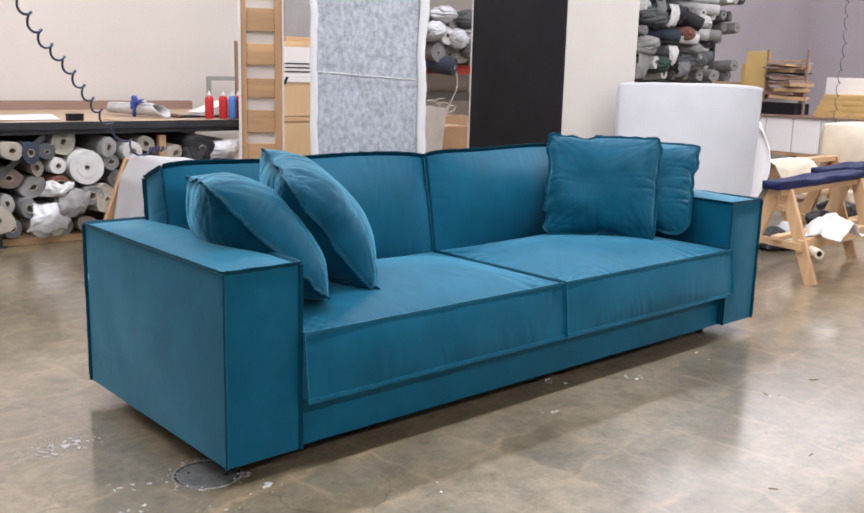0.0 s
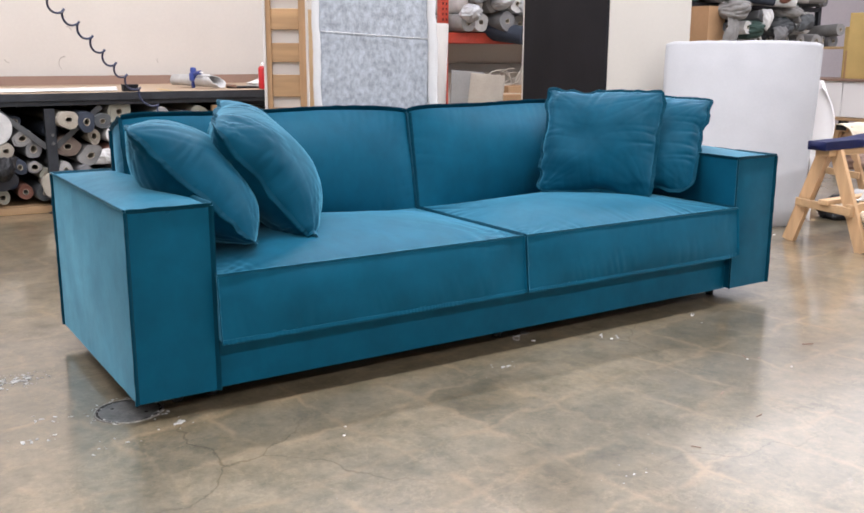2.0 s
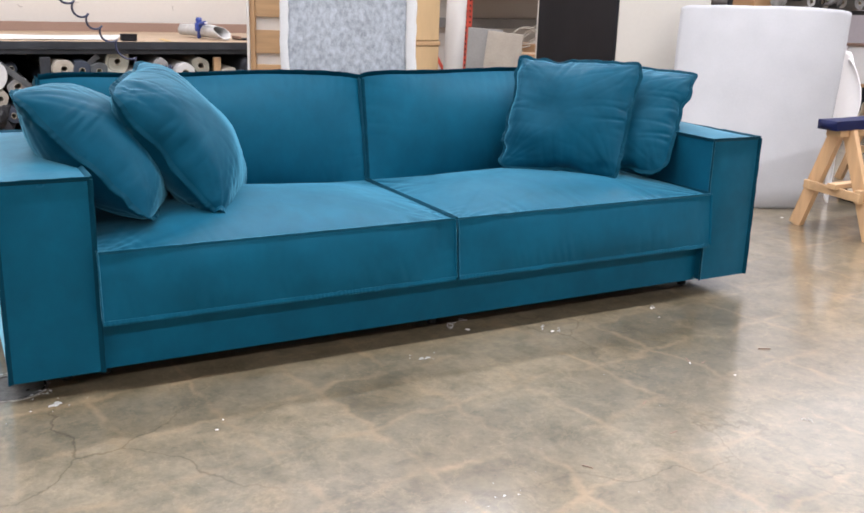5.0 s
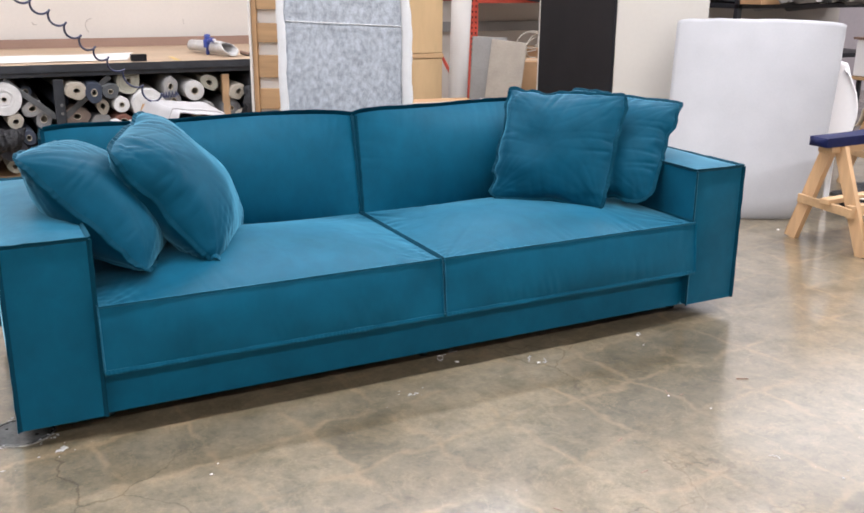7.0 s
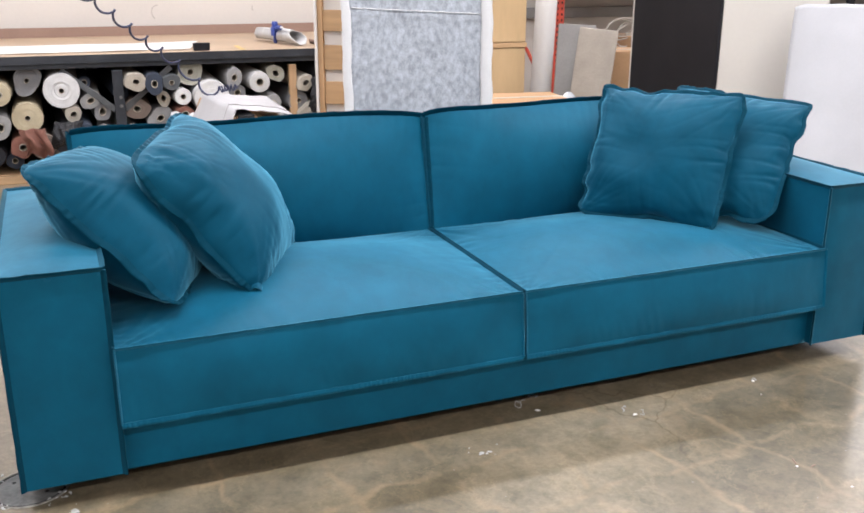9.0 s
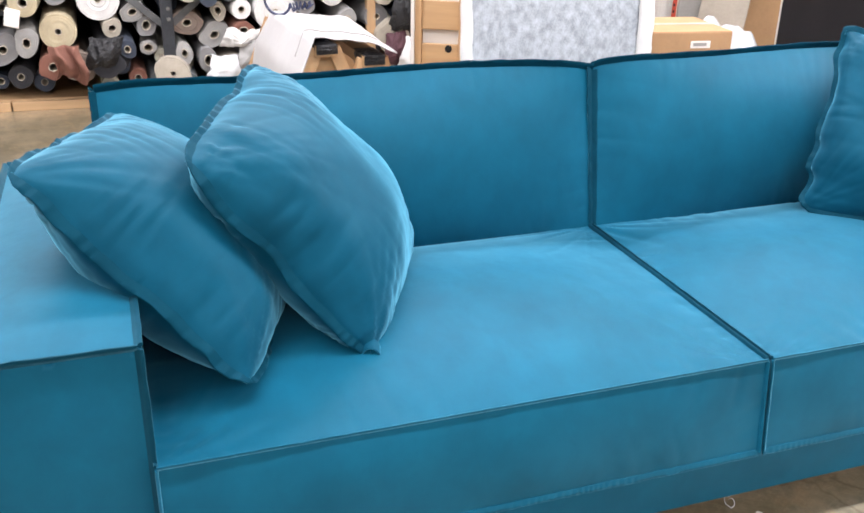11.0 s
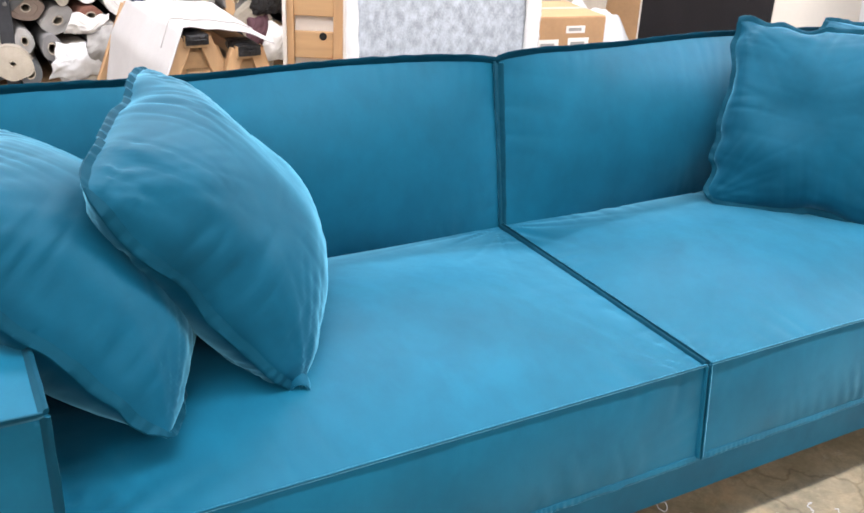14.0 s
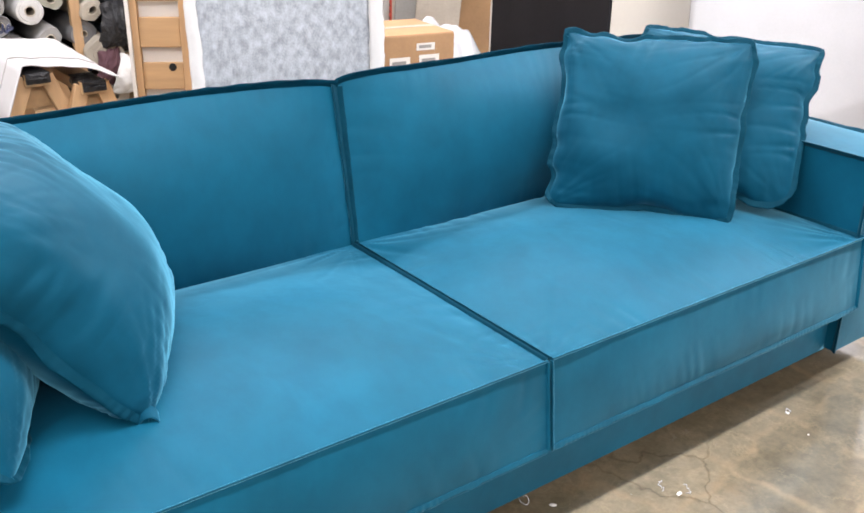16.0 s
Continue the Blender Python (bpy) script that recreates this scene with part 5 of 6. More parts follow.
def carton(m, sx, sy, sz, label, labels=(), mat=None):
    c = thing("cardboard_box", m, label, "box", "cardboard boxes")
    part("body", boxed(-sx / 2, sx / 2, -sy / 2, sy / 2, 0, sz - 0.004, 0.004), mat or CARDBOARD, c)
    for s in (-1, 1):
        part("flap", boxed(-sx / 2 + 0.002, sx / 2 - 0.002, min(0.002 * s, s * (sy / 2 - 0.002)), max(0.002 * s, s * (sy / 2 - 0.002)), sz - 0.004, sz + 0.001, 0.001), mat or CARDBOARD, c)
    part("tape", boxed(-sx / 2 - 0.001, sx / 2 + 0.001, -0.025, 0.025, sz + 0.001, sz + 0.003, 0.0), TUBE, c, "brown packing tape")
    for x, z, w, h in labels:
        lab = part("paper_label", boxed(x - w / 2, x + w / 2, -sy / 2 - 0.003, -sy / 2 - 0.0005, z - h / 2, z + h / 2, 0.0), PAPER, c, "white shipping label")
        part("print_bar", boxed(x - w * 0.38, x + w * 0.3, -sy / 2 - 0.005, -sy / 2 - 0.0035, z - h * 0.2, z + h * 0.25, 0.0), GREYBOARD, lab)
    return c


carton(pose(2.83, 2.62, 0, 0, 0, -8), 0.60, 0.42, 0.66, "brown cardboard box with white shipping labels behind the sofa", ((0.14, 0.60, 0.10, 0.034), (-0.17, 0.515, 0.11, 0.07), (0.0, 0.52, 0.11, 0.07), (0.16, 0.525, 0.11, 0.07)))
carton(pose(4.45, 4.05, 0, 0, 0, -12), 0.42, 0.36, 0.78, "brown cardboard box standing by the black board")
carton(pose(5.25, 4.9, 0, 0, 0, 4), 0.42, 0.35, 0.82, "brown cardboard box on end in the rack")

tagged(mesh_object("plastic_wrap", sheet(lambda u, v: (3.10 + 0.75 * u, 2.75 + 0.55 * v, 0.66 * (math.sin(u * math.pi) ** 0.35) * (math.sin(v * math.pi) ** 0.4) * (0.85 + 0.2 * noise.noise((u * 5, v * 5, 1))) + 0.03 * noise.noise((u * 14, v * 14, 3)) * math.sin(u * math.pi) + 0.004), 50, 40, 0.004), PLASTIC, True), "crumpled heap of clear plastic wrap behind the sofa", "plastic wrap")

for k in range(3):
    pts = [(4.98 + 0.12 * k + 0.16 * math.cos(a * 0.42 + k), 4.78 + 0.02 * k, 0.86 + 0.14 * math.sin(a * 0.42 + k * 1.4) * (0.6 + 0.4 * math.sin(a * 0.13 + k))) for a in range(30)]
    tagged(mesh_object("twine", tube_along(pts, 0.006, 6), BOARD, True), "pale loose cord looped over the boxes", "cord", "cords in the rack")
tagged(mesh_object("twine", tube_along([(5.20 - 0.10 * t * t + 0.03 * math.sin(t * 5), 4.64, 1.26 - 0.42 * t) for t in [i / 20 for i in range(21)]], 0.007, 6), BOARD, True), "pale cord trailing from the navy roll", "cord", "cords in the rack")


# ---- batting slab ----
def batting():
    tl = Vector((4.228, 1.855, 1.222))
    d = Vector((0.682, -0.731, 0)).normalized()
    n = Vector((-0.731, -0.682, 0)).normalized()

    def front(u, v):
        wide = 1.01 - 0.08 * (1 - v) - 0.03 * math.exp(-v * 10)
        left = 0.02 * (1 - v)
        lean = (0.40 - 0.2 * u) * (1 - v) ** 1.3
        belly = (0.05 * math.sin(math.pi * u) + 0.05 * (1 - abs(2 * u - 1) ** 6)) * (1 - 0.85 * v ** 5)
        foot = -0.09 * math.exp(-v * 16)
        top = (0.003 * math.sin(math.pi * u) - 0.014 * abs(2 * u - 1) ** 16 + 0.004 * noise.noise((u * 9, 0.5, 0))) * v
        p = tl + d * (left + u * (wide - left)) + n * (lean + belly + foot + 0.004 * noise.noise((u * 6, v * 6, 0)))
        return (p.x, p.y, 0.003 + v * (1.218 + top))

    b = thing("batting_slab", Matrix.Identity(4), "thick white slab of polyester batting standing against the pillar", "batting")
    part("front_layer", sheet(front, 40, 50, 0.05), BATTING, b, smooth=True)

    def rear(u, v):
        p = Vector(front(u, v)) - n * 0.075
        return (p.x, p.y, 0.003 + (p.z - 0.003) * 0.985)

    part("rear_layer", sheet(rear, 30, 30, 0.05), BATTING, b, smooth=True)


batting()


# ---- sawhorses ----
def sawhorse(m, length, height, spread, label, pad_mat, group, wrapped=False):
    s = thing("sawhorse", m, label, "sawhorse", group)
    part("top_beam", boxed(0.0, length, -0.045, 0.045, height - 0.075, height - 0.03, 0.004), PINE_X, s)
    if not wrapped:
        part("padding", cushion_mesh(boxmap(-0.06, length + 0.05, -0.06, 0.06, height - 0.035, height + 0.016), (0.016, 0.016, 0.012, 0.012, 0.006, 0.016), (60, 10, 8), 0.006, 2.0, 0.025), pad_mat, s, "navy padded cover on the beam")
    else:
        part("wrap", cushion_mesh(boxmap(-0.008, 0.16, -0.042, 0.042, height - 0.064, height - 0.027), (0.003, 0.003, 0.003, 0.003, 0.002, 0.003), (30, 20, 14), 0.008, 5.0, 0.015), pad_mat, s, "black plastic wrapped beam end")
    inset, wide = (0.035, 0.052) if wrapped else (0.09, 0.075)
    for x in (inset, length - inset):
        for y in (-1, 1):
            part("leg", beam((x, y * 0.035, height - 0.045), (x + (0.02 if x < 0.5 else -0.02), y * spread, 0.0), wide, 0.034, 0.003, (1, 0, 0)), PINE, s)
        zb = 0.24 * height / 0.63
        yb = spread * (1 - zb / height) + 0.03
        part("crossbar", beam((x - 0.035, -yb, zb), (x - 0.035, yb, zb + 0.02), 0.02, 0.05, 0.003), PINE_X, s)
        if wrapped:
            part("gusset", boxed(x + 0.028, x + 0.042, -0.075, 0.075, height - 0.165, height - 0.085, 0.003), PINE_X, s)
    if not wrapped:
        part("stretcher", beam((0.05, -0.165, 0.245), (length - 0.05, -0.165, 0.245), 0.035, 0.075, 0.003), PINE_X, s)
    part("stretcher", beam((0.02, -0.02, 0.24 * height / 0.63 + 0.04), (length - 0.02, -0.02, 0.24 * height / 0.63 + 0.04), 0.06, 0.03, 0.003), PINE_X, s)
    return s


sawhorse(pose(4.20, 0.555, 0, 0, 0, 2), 1.25, 0.63, 0.245, "pine sawhorse with a navy padded top", NAVY, "sawhorses")
sawhorse(pose(5.80, 1.50, 0, 0, 0, 2), 1.25, 0.64, 0.245, "pine sawhorse with a cream cloth over its beam", BLACKPLASTIC, "sawhorses", True)
sawhorse(pose(5.36, 0.82, 0, 0, 0, 2), 1.25, 0.63, 0.245, "pine sawhorse with a navy padded top", NAVY, "sawhorses")
sawhorse(pose(1.085, 2.2, 0, 0, 0, 94), 0.78, 0.745, 0.33, "pine sawhorse with a black wrapped top behind the sofa", BLACKPLASTIC, "sawhorses", True)
sawhorse(pose(1.27, 2.17, 0, 0, 0, 91), 0.80, 0.70, 0.25, "pine sawhorse with a black wrapped top behind the sofa", BLACKPLASTIC, "sawhorses", True)


def draped(u, v):
    """White cloth over the two sawhorses behind the sofa, hanging far down at one side and dipping at a front corner."""
    y = 2.18 + 0.68 * v - 0.03 * math.sin(u * 7) * (1 - v)
    if u < 0.5:
        k = 1 - u / 0.5
        x = 1.035 - 0.05 * v - 0.05 * min(1.0, k * 4) - 0.10 * k + 0.03 * noise.noise((v * 5, k * 1.2, 2)) * k + 0.02 * math.sin(v * 9 + 1) * k
        z = 0.748 - 0.62 * k * (1 - 0.12 * v)
        y -= 0.05 * k * max(0.0, 1 - v / 0.3) + 0.03 * k * (0.5 - v)
    else:
        k = (u - 0.5) / 0.5
        x = 1.035 - 0.05 * v + (0.30 + 0.05 * v) * k + 0.01 * k * (1 - v)
        z = 0.748 - 0.038 * k - 0.10 * max(0.0, k - 0.8) * (1 - v) + 0.006 * noise.noise((k * 5, v * 5, 0))
        y -= 0.12 * max(0.0, k - 0.55) * (1 - v)
    return (x, y, z + 0.004 * math.exp(-((v - 0.22 - 0.12 * u) / 0.02) ** 2))


tagged(mesh_object("white_cloth", sheet(draped, 48, 40, 0.004), WHITE, True), "white cloth draped over the sawhorses behind the sofa", "cloth")
hem = []
for i in range(49):
    p = draped(0.42 + 0.56 * i / 48, 0.20 + 0.10 * i / 48)
    hem.append((p[0], p[1], p[2] + 0.004))
tagged(mesh_object("thin_rope", tube_along(hem, 0.0035, 6), GREYBOARD, True), "thin grey rope lying across the white cloth", "rope")


def cream_drape(u, v):
    """Cream cloth over the beam end, its front flap falling to a point."""
    a = (u - 0.5) * 2
    x = 5.77 + 0.62 * v
    drop = (0.30 * (1 - abs(2 * v - 0.95)) + 0.10) if a < 0 else 0.22
    side = abs(a) ** 1.1
    y = 1.50 + (0.075 if a > 0 else -0.075) * min(1.0, side * 2.2) + (0.05 * a * side) + 0.012 * math.sin(v * 11) * side
    z = 0.622 - drop * max(0.0, side - 0.22) + 0.006 * noise.noise((u * 5, v * 5, 0))
    return (x + 0.03 * noise.noise((u * 4, 3, 0)), y, z)


tagged(mesh_object("cream_cloth", sheet(cream_drape, 36, 28, 0.004), CREAM, True), "cream cloth thrown over the end of a sawhorse", "cloth")


def rag(u, v):
    """A white rag bunched over the low rails of a sawhorse."""
    a, b = (u - 0.5) * 2, (v - 0.5) * 2
    peak = max(0.0, 1 - 0.9 * abs(a + 0.1) - 0.35 * abs(b))
    return (4.66 + 0.20 * a + 0.04 * noise.noise((u * 4, v * 4, 7)), 0.36 + 0.13 * b + 0.03 * noise.noise((u * 5, v * 5, 2)), 0.282 + 0.15 * peak + 0.03 * noise.noise((u * 7, v * 7, 5)) * peak)


tagged(mesh_object("white_rag", sheet(rag, 30, 22, 0.005), PAPER, True), "white rag bunched on the low rails of a sawhorse", "rag")
paper_roll = thing("paper_roll", pose(4.32, 0.28, 0.205, 0, 0, -38), "thin cream paper roll resting behind the sawhorse's crossbar", "paper roll")
part("sheet_roll", lathe([(0.018, 0.004), (0.030, 0.0), (0.032, 0.01), (0.033, 0.3), (0.031, 0.60), (0.018, 0.60)], 18, "y", 0.1, 3.0), CREAM, paper_roll, smooth=True)
part("inner_wall", lathe([(0.018, 0.003), (0.017, 0.2), (0.0, 0.2)], 14, "y"), BROWN, paper_roll)
for n, (x, y, z, s, mat, lab, place) in enumerate(((5.05, 0.62, 0.262, 0.12, BLACKPLASTIC, "black", "on the rails of a sawhorse"), (5.35, 1.15, 0.0, 0.17, BLACKPLASTIC, "black", "on the floor"), (5.75, 1.22, 0.0, 0.17, WHITE, "white", "on the floor"), (5.62, 0.80, 0.262, 0.14, BLACKPLASTIC, "black", "on the rails of a sawhorse"), (6.0, 1.42, 0.28, 0.15, BROWN, "brown", "on the rails of a sawhorse"))):
    bag = bmesh.new()
    bmesh.ops.create_icosphere(bag, subdivisions=4, radius=s)
    for v in bag.verts:
        k = 1 + 0.4 * noise.noise(v.co * 9 + Vector((n * 3.0, 0, 0))) + 0.25 * abs(noise.noise(v.co * 22))
        v.co = Vector((v.co.x * 1.25 * k, v.co.y * 0.8 * k, max(-0.05, v.co.z * 0.55 * k)))
    o = tagged(mesh_object("scrap_bag", bag, mat, True), f"crumpled {lab} bag of scraps {place}", "bag", "scrap bags")
    o.location = (x, y, z + 0.05)


def curled(u, v):
    """A leaf-shaped offcut of batting, curled at one side, on an added narrow stalk."""
    half = 0.015 + 0.105 * max(0.0, math.sin(math.pi * min(1.0, max(0.0, (v - 0.42) / 0.58)))) ** 0.8
    a = (u - 0.5) * 2
    return (5.0 + half * a * 0.75 + 0.05 * v * (1 - a * a), 1.17 - half * a * 0.7, 0.004 + 0.95 * v - 0.03 * a + 0.008 * noise.noise((u * 4, v * 4, 1)))


# Laminate white, brighter than batting, puts light into this shaded offcut's colour.
tagged(mesh_object("batting_offcut", sheet(curled, 20, 40, 0.012), LAMINATE, True), "white curled batting offcut standing by the sawhorses", "batting")


# ---- coiled air hose ----
def hose(path, radius, pitch, wire, label, swag=1.0):
    """A stretched coil of air hose along a curve."""
    ps = [Vector(p) for p in path]
    line = []
    for k in range(len(ps) - 1):
        p0, p1, p2, p3 = ps[max(k - 1, 0)], ps[k], ps[k + 1], ps[min(k + 2, len(ps) - 1)]
        for f in [i / 60 for i in range(60)]:
            line.append(0.5 * ((2 * p1) + (p2 - p0) * f + (2 * p0 - 5 * p1 + 4 * p2 - p3) * f * f + (3 * p1 - p0 - 3 * p2 + p3) * f ** 3))
    line.append(ps[-1])
    pts, run = [], 0.0
    for i, c in enumerate(line):
        if i:
            run += (c - line[i - 1]).length
        d = (line[min(i + 1, len(line) - 1)] - line[max(i - 1, 0)]).normalized()
        s = d.cross(Vector((0, 1, 0))).normalized()
        w = s.cross(d).normalized()
        a = 2 * math.pi * run / pitch
        pts.append(c + radius * (math.cos(a) * s + 0.15 * math.sin(a) * w) - d * (pitch / 6.3) * swag * math.sin(a))
    return tagged(mesh_object("coiled_hose", tube_along(pts, wire, 8), HOSE, True), label, "air hose")


hose([(-0.55, 1.0, 4.5), (-0.42, 1.2, 3.2), (-0.22, 1.5, 2.2), (-0.02, 1.80, 1.72), (0.237, 2.152, 1.41), (0.443, 2.379, 1.262), (0.627, 2.588, 1.10), (0.813, 2.79, 0.945), (0.93, 2.80, 0.83), (1.0, 2.78, 0.77), (1.06, 2.76, 0.768)], 0.024, 0.142, 0.006, "dark coiled air hose hanging from above to the sawhorse")
hose([(1.06, 2.76, 0.775), (1.09, 2.79, 0.780), (1.14, 2.80, 0.780), (1.15, 2.78, 0.775)], 0.016, 0.02, 0.004, "slack coils of dark air hose lying on the cloth", 0.3)

# ---- the far end ----
for k in range(9):
    y = 1.30 + k * 0.335
    c = thing("base_cabinet", pose(9.0, y, 0), "white laminate base cabinet on dark legs", "cabinet", "white base cabinets")
    part("body", boxed(0.02, 0.6, 0.004, 0.331, 0.44, 0.84, 0.002), LAMINATE, c)
    part("door", boxed(0.0, 0.018, 0.006, 0.329, 0.445, 0.838, 0.003), LAMINATE, c)
    for yy in (0.03, 0.30):
        part("leg", boxed(0.06, 0.10, yy - 0.02, yy + 0.02, 0.0, 0.44, 0.002), STEEL, c)
tagged(mesh_object("plank_shelf", boxed(8.96, 9.62, 1.28, 4.34, 0.405, 0.437, 0.003), PINE_X), "rough plank under the white cabinets", "plank")
tagged(mesh_object("counter_top", boxed(8.97, 9.65, 1.28, 4.34, 0.842, 0.868, 0.004), BROWN), "brown counter top over the white cabinets", "counter top")
tagged(mesh_object("dark_bin", boxed(9.05, 9.4, 3.0, 3.42, 0.87, 1.0, 0.01), BLACK), "low black bin on the counter", "bin")
for n, (y0, y1, z0, z1, mat) in enumerate(((3.47, 3.73, 0.87, 1.60, YELLOW), (3.70, 3.86, 0.87, 1.45, YELLOW), (3.45, 4.3, 1.2, 1.23, PLY))):
    o = thing("upright_board", pose(9.15 + 0.12 * n, 0, 0), "yellowed board standing on the counter", "board", "boards on the counter")
    part("board", boxed(0, 0.10, y0, y1, z0, z1, 0.004), mat, o)
    part("edge", boxed(0.101, 0.11, y0, y1, z0, z1, 0.002), BROWN, o)
rr = random.Random(3)
z = 1.003
for k in range(17):
    h = rr.uniform(0.010, 0.045)
    o = tagged(mesh_object("scrap_board", boxed(-0.16, 0.16, -rr.uniform(0.15, 0.24), rr.uniform(0.15, 0.24), 0, h - 0.001, 0.003), rr.choice([CARDBOARD, PINE_X, BROWN, BROWN, GREYBOARD, PINE_X, BLACK])), "offcut lying in a stack on the black bin", "board", "stacked offcuts")
    o.matrix_world = pose(9.22 + rr.uniform(-0.03, 0.03), 3.2 + rr.uniform(-0.04, 0.04), z, rr.uniform(-3, 3), rr.uniform(-3, 3), rr.uniform(-35, 35))
    z += h
z = 0.869
for k in range(4):
    o = tagged(mesh_object("foam_sheet", cushion_mesh(boxmap(9.08, 9.6, 1.4 + 0.05 * k, 2.78 - 0.03 * k, z, z + 0.062), (0.006,) * 6, (6, 30, 4), 0.006, k), TAN_FOAM, True), "tan foam sheet stacked on the counter", "foam sheet", "stacked foam sheets")
    z += 0.064
tagged(mesh_object("white_board", boxed(9.55, 9.58, 1.4, 2.9, 0.87, 1.31, 0.003), LAMINATE), "white board standing behind the foam sheets", "board")
carton(pose(9.3, 3.62, 0.868, 0, 0, 90), 0.3, 0.25, 0.31, "small brown cardboard box on the counter")

rr = random.Random(11)
shelf = thing("roll_rack", pose(7.6, 4.75, 0), "tall rack crammed with fabric rolls", "rack")
for x in (0.0, 2.4):
    for y in (0.0, 1.0):
        part("upright", boxed(x - 0.03, x + 0.03, y - 0.03, y + 0.03, 0, 3.0, 0.004), STEEL, shelf)
for z in (0.6, 1.17, 1.66, 2.15):
    part("shelf_deck", boxed(-0.03, 2.43, -0.03, 1.03, z, z + 0.05, 0.004), STEEL, shelf)
n = 0
for z0 in (1.22, 1.71, 2.20):
    for row in range(3):
        x = 7.62 + 0.07 * row
        while x < 9.9:
            r = rr.uniform(0.055, 0.085)
            tone = rr.choice(["white", "pale", "grey", "white", "dark", "navy", "cream", "pale", "white", "grey", "pale", "green"])
            out = rr.uniform(-0.45, 0.12)
            fabric_roll(tone, pose(x + r, 4.70 + out, z0 + 0.08 + row * 0.135, rr.uniform(-7, 5), 0, rr.uniform(-14, 14)), r, 1.4, 0.022, "fabric rolls on the far rack", f"{tone} fabric roll sticking out of the far rack", 0.14, n * 1.9)
            x += 2 * r + rr.uniform(0.0, 0.05)
            n += 1
for n, (x, y, z, w, h, tone) in enumerate(((8.05, 4.35, 1.95, 0.20, 0.13, "dark"), (8.45, 4.40, 2.02, 0.22, 0.14, "black"), (8.2, 4.38, 1.42, 0.16, 0.11, "green"), (8.8, 4.45, 1.45, 0.20, 0.12, "dark"), (8.65, 4.35, 1.78, 0.14, 0.09, "rust"), (8.9, 4.4, 1.62, 0.18, 0.10, "pale"), (7.9, 4.35, 1.62, 0.15, 0.12, "pale"), (9.1, 4.45, 1.95, 0.2, 0.1, "white"))):
    crumpled("cloth_piece", (x, y, z), (w, 0.22, h), ROLLS[tone], f"{tone} cloth hanging out between the rolls of the far rack", "cloth", "cloths on the far rack", 60 + n * 2.3)
for n, (a, b, r, tone) in enumerate((
    ((8.88, 4.22, 1.90), (8.30, 4.75, 2.25), 0.085, "black"), ((8.42, 4.20, 1.74), (7.80, 4.80, 1.86), 0.075, "navy"), ((9.33, 4.30, 2.24), (8.5, 4.95, 2.30), 0.07, "white"),
    ((9.30, 4.26, 2.10), (8.5, 4.95, 2.20), 0.065, "white"), ((9.50, 4.34, 1.80), (8.7, 4.95, 1.84), 0.07, "pale"), ((9.06, 4.22, 1.79), (8.5, 4.95, 1.86), 0.068, "white"), ((8.74, 4.16, 1.72), (8.0, 4.85, 1.80), 0.066, "white"),
)):
    aim = (Vector(b) - Vector(a)).to_track_quat("Y", "Z").to_matrix().to_4x4()
    fabric_roll(tone, Matrix.Translation(a) @ aim, r, (Vector(b) - Vector(a)).length + 0.3, 0.022, "fabric rolls on the far rack", f"{tone} fabric roll lying aslant on the far rack", 0.12, 80 + n * 1.7)
for n, (x, z, w, h, tone) in enumerate(((8.30, 1.98, 0.16, 0.26, "white"), (8.08, 2.04, 0.16, 0.22, "grey"), (7.86, 1.42, 0.22, 0.34, "pale"), (8.34, 1.52, 0.16, 0.22, "white"), (8.62, 1.36, 0.24, 0.18, "grey"), (8.46, 2.05, 0.12, 0.14, "maroon"), (9.02, 1.50, 0.26, 0.18, "dark"), (8.22, 1.40, 0.18, 0.14, "green"))):
    loose_cloth(x, z, w, h, ROLLS[tone], f"crushed {tone} cloth hanging out of the far rack", 70 + n * 3.3, 4.48 + 0.03 * (n % 3), "cloths on the far rack")
for y in (2.96, 3.46):
    tagged(mesh_object("thin_stick", boxed(9.16, 9.19, y - 0.012, y + 0.012, 0.872, 1.62, 0.003), BROWN), "thin brown stick standing beside the offcuts", "stick", "sticks on the counter")
carton(pose(7.75, 4.60, 1.22, 0, 0, 4), 0.30, 0.3, 0.44, "brown cardboard box at the end of the far rack")


def cream_seat(m, mat, label):
    s = thing("upholstered_back", m, label, "upholstery piece", "half-finished seats")
    part("cushion", cushion_mesh(boxmap(-0.3, 0.3, -0.08, 0.08, 0.32, 0.88), (0.03, 0.03, 0.05, 0.05, 0.02, 0.03), (20, 8, 18), 0.006, 2.0, 0.02), mat, s, smooth=True)
    part("base", boxed(-0.28, 0.28, -0.25, 0.08, 0.06, 0.30, 0.02), mat, s)
    for x in (-0.22, 0.22):
        part("leg", boxed(x - 0.02, x + 0.02, -0.2, -0.16, 0, 0.06, 0.003), PINE, s)


cream_seat(pose(7.3, 1.45, 0, 0, 0, -60), CREAM, "cream upholstered seat back waiting on the floor")
cream_seat(pose(7.5, 0.95, 0, 0, 0, -55), CREAM, "cream upholstered seat back waiting on the floor")
hose([(8.0, 2.02, 4.5), (8.0, 2.02, 2.2), (8.02, 2.01, 1.6), (8.0, 2.02, 1.2), (8.0, 2.0, 0.5)], 0.035, 0.13, 0.004, "grey coiled air hose hanging at the far end")

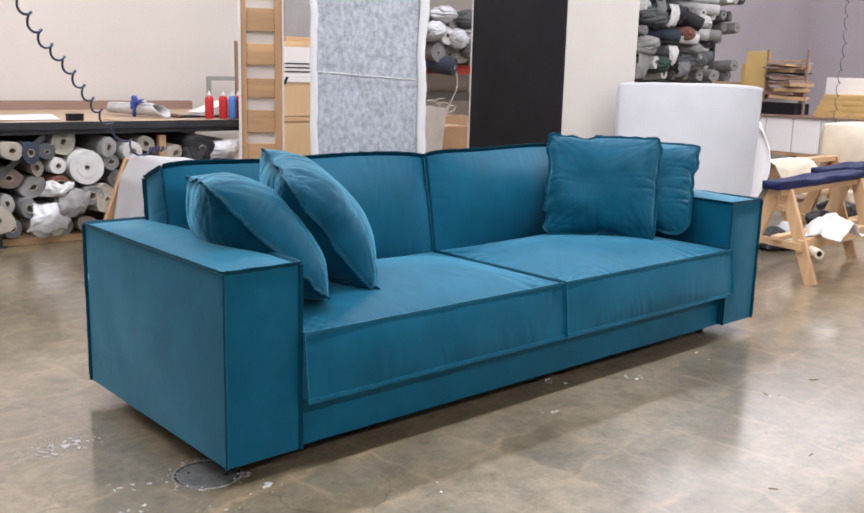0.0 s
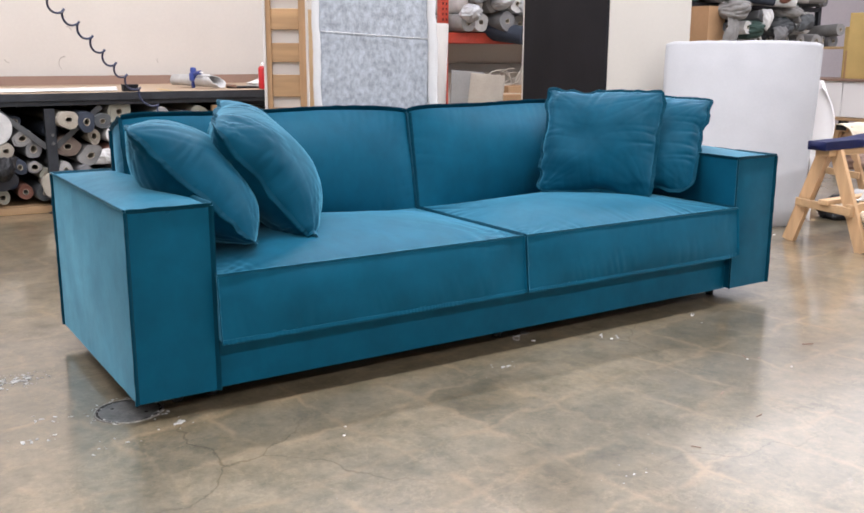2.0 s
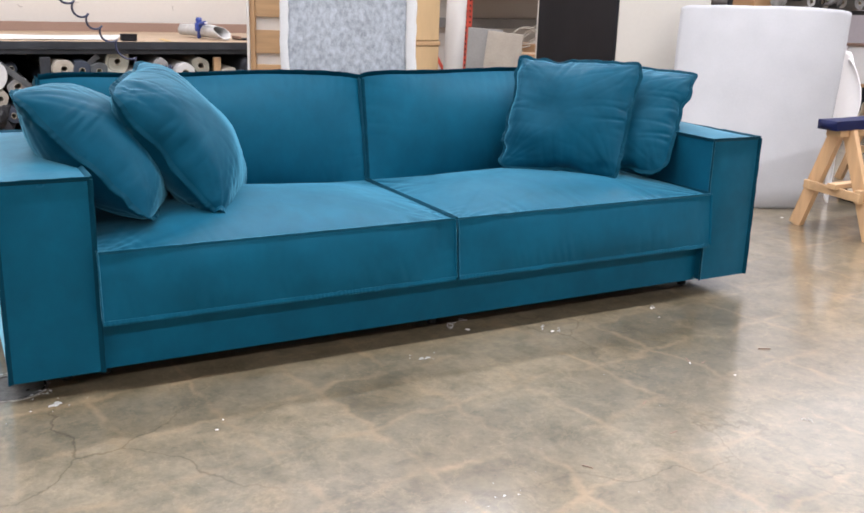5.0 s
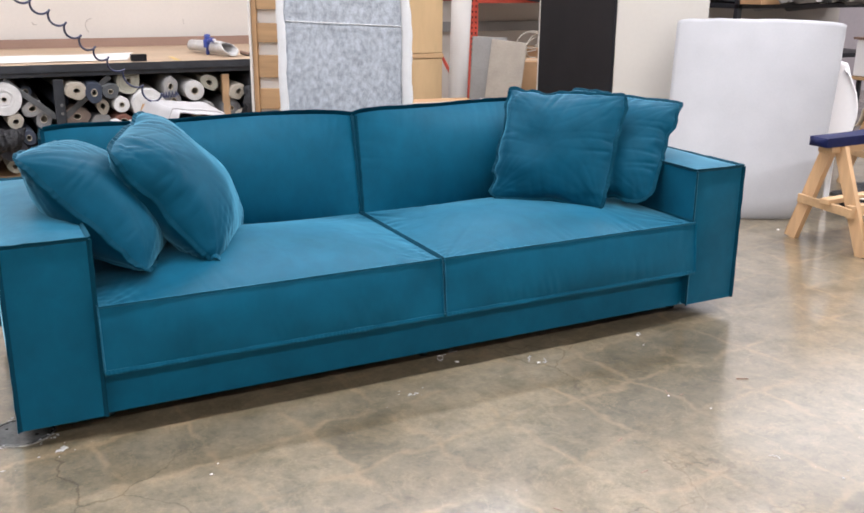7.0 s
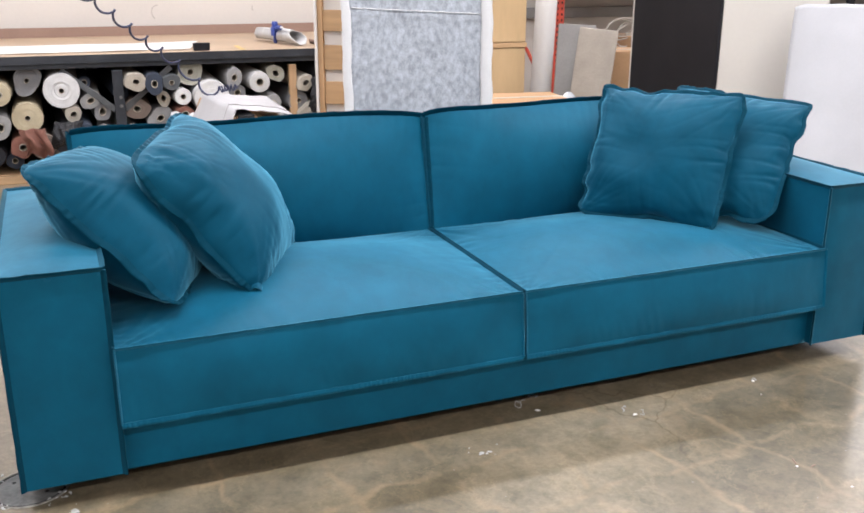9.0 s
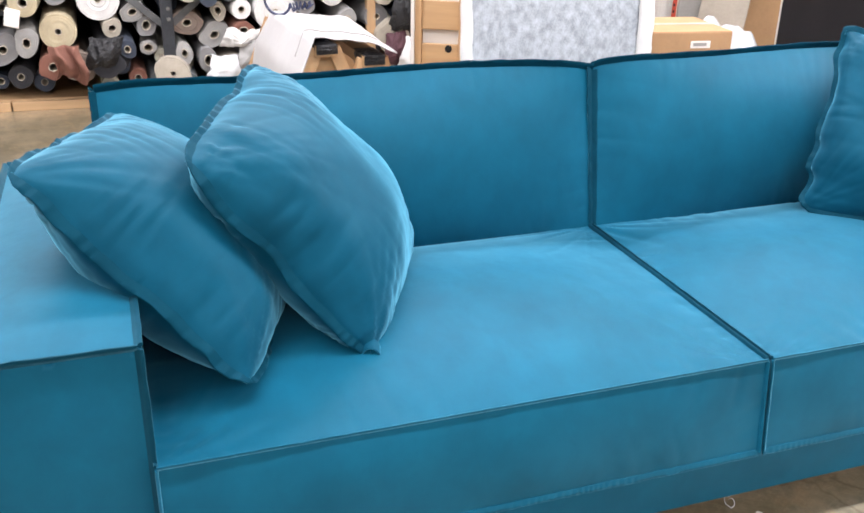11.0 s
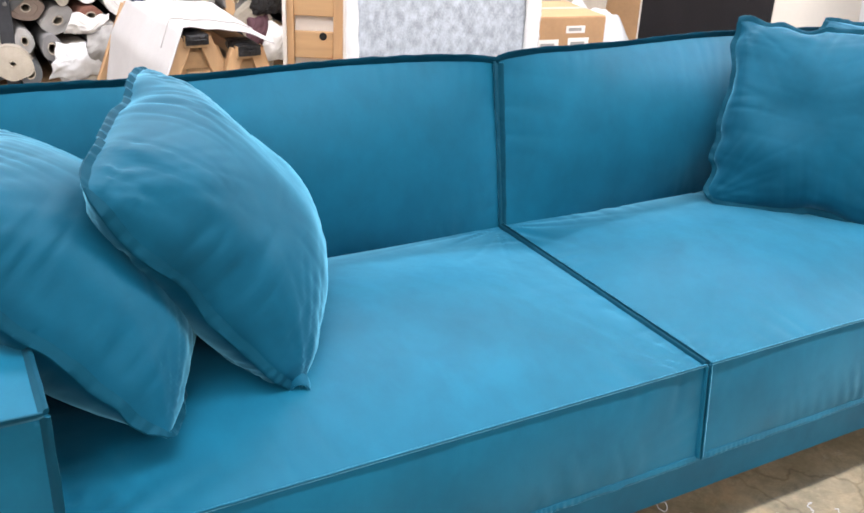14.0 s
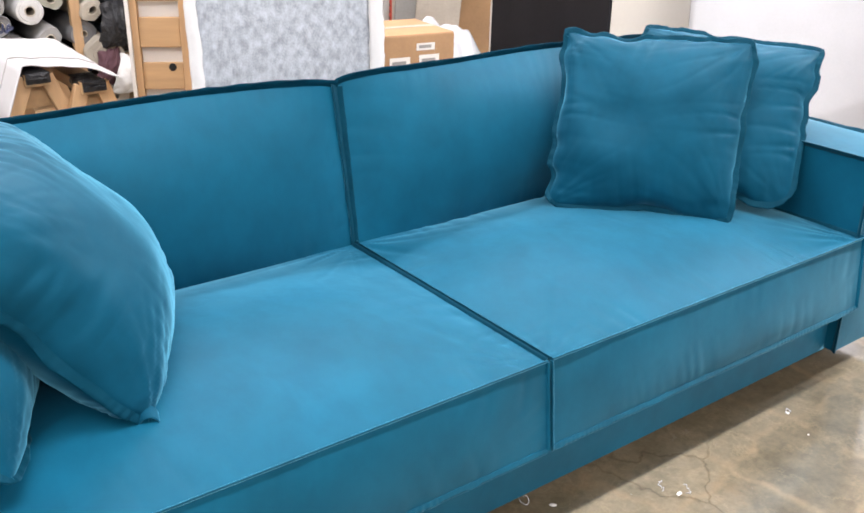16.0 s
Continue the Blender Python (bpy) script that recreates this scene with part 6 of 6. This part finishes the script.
# ---- crumbs and scraps on the floor ----
for n, (x, y, s) in enumerate(((0.504, -0.417, 0.010), (0.54, -0.36, 0.007), (1.6, 0.02, 0.016), (1.89, -0.13, 0.014), (2.154, -0.6, 0.009), (2.22, -0.75, 0.007), (-0.24, 0.06, 0.012), (2.44, -0.07, 0.012), (2.39, -0.17, 0.006), (-0.7, 0.4, 0.009), (4.35, 0.95, 0.018), (1.1, -1.1, 0.004), (2.7, -1.0, 0.004))):
    c = bmesh.new()
    bmesh.ops.create_icosphere(c, subdivisions=2, radius=s * 0.55)
    for v in c.verts:
        k = 1 + 0.7 * noise.noise(v.co * 90 + Vector((n * 2.0, 0, 0)))
        v.co = Vector((v.co.x * k, v.co.y * 0.7 * k, max(0.0, v.co.z * 0.35 * k + 0.001)))
    o = tagged(mesh_object("floor_scrap", c, PAPER), "tiny white scrap lying on the floor", "scrap", "scraps on the floor")
    o.location, o.rotation_euler = (x, y, 0.0), (0, 0, n * 1.1)


def curl_scrap(x, y, size, wire, mat, label, seed):
    """A bent snippet of thread or film lying on the floor."""
    r = random.Random(seed)
    a, p, pts = r.uniform(0, 6.3), Vector((x, y, wire)), []
    for i in range(26):
        a += r.uniform(-0.5, 0.75)
        p = p + Vector((math.cos(a), math.sin(a), 0)) * size / 16
        pts.append((p.x, p.y, wire + 0.35 * size * abs(noise.noise((i * 0.23 + seed, seed, 0.4)))))
    tagged(mesh_object("floor_snippet", tube_along(pts, wire, 6), mat, True), label, "snippet", "snippets on the floor")


for n, (x, y, size) in enumerate(((1.60, 0.10, 0.075), (1.64, 0.115, 0.05), (1.86, -0.10, 0.035), (1.905, -0.14, 0.035), (2.44, -0.07, 0.03), (3.95, 1.29, 0.06), (2.15, -1.13, 0.03))):
    curl_scrap(x, y, size, 0.0010, PLASTIC if n < 5 else PAPER, "curled clear film snippet on the floor" if n < 5 else "curled white thread on the floor", 50 + n)
for n, (x, y, long, turn) in enumerate(((1.764, -0.804, 0.03, 0.5), (2.49, -0.60, 0.045, -0.5), (2.16, -0.59, 0.03, 1.2), (2.19, -0.62, 0.02, 0.2), (1.36, -1.07, 0.03, 2.2), (1.70, -1.0, 0.03, 0.1))):
    tagged(mesh_object("floor_splinter", beam((x, y, 0.002), (x + long * math.cos(turn), y + long * math.sin(turn), 0.003), 0.003, 0.002, 0.0004), BROWN), "thin dark splinter lying on the floor", "splinter", "splinters on the floor")


# ---- old paint marks on the floor ----
def paint_mark(bm, x, y, reach, count, seed, ring=0.0):
    """Flaked splashes of pale paint, a fraction of a millimetre thick."""
    r = random.Random(seed)
    for k in range(count):
        a = r.uniform(0, 2 * math.pi)
        d = ring + r.gauss(0, 0.012) if ring else reach * r.random() ** 0.8
        cx, cy = x + d * math.cos(a), y + d * math.sin(a) * (1.0 if ring else 0.6)
        size = r.uniform(0.002, 0.008) if ring else r.uniform(0.002, 0.017) * r.random() ** 0.5 * (1.25 - d / reach)
        n = 11
        turn, thin = r.uniform(0, 3.1), r.uniform(0.3, 0.9)
        loop = []
        for i in range(n):
            b = 2 * math.pi * i / n
            q = size * (0.55 + 0.9 * abs(noise.noise((math.cos(b) * 1.7 + k * 3.1, math.sin(b) * 1.7, seed))) * 1.5)
            ex, ey = q * math.cos(b), q * thin * math.sin(b)
            loop.append((cx + ex * math.cos(turn) - ey * math.sin(turn), cy + ex * math.sin(turn) + ey * math.cos(turn)))
        top = [bm.verts.new((p[0], p[1], 0.0017 + k * 1e-5)) for p in loop]
        low = [bm.verts.new((p[0], p[1], 0.0005)) for p in loop]
        bm.faces.new(top)
        for i in range(n):
            bm.faces.new((top[i - 1], low[i - 1], low[i], top[i]))


marks = bmesh.new()
PAINT = material("old_pale_paint", (0.42, 0.42, 0.41), 0.6, vary=0.25, scale=30, fine=140, bump=0.2)
for x, y, reach, count, seed in ((-0.27, 0.63, 0.16, 150, 1), (-0.20, 0.20, 0.12, 16, 2), (0.12, -0.04, 0.10, 12, 3), (-0.32, 0.05, 0.10, 12, 4), (-0.12, -0.12, 0.10, 8, 5), (1.32, -0.16, 0.07, 8, 6), (1.05, -1.1, 0.12, 5, 7), (2.2, -1.3, 0.15, 5, 8), (2.9, -1.0, 0.12, 5, 9), (-0.6, 1.0, 0.16, 14, 10)):
    paint_mark(marks, x, y, reach, count, seed)
paint_mark(marks, 0.005, 0.138, 0.1, 60, 20, 0.116)
tagged(mesh_object("paint_flakes", marks, PAINT), "flaked pale paint marks on the concrete floor", "paint", "", "stuff")
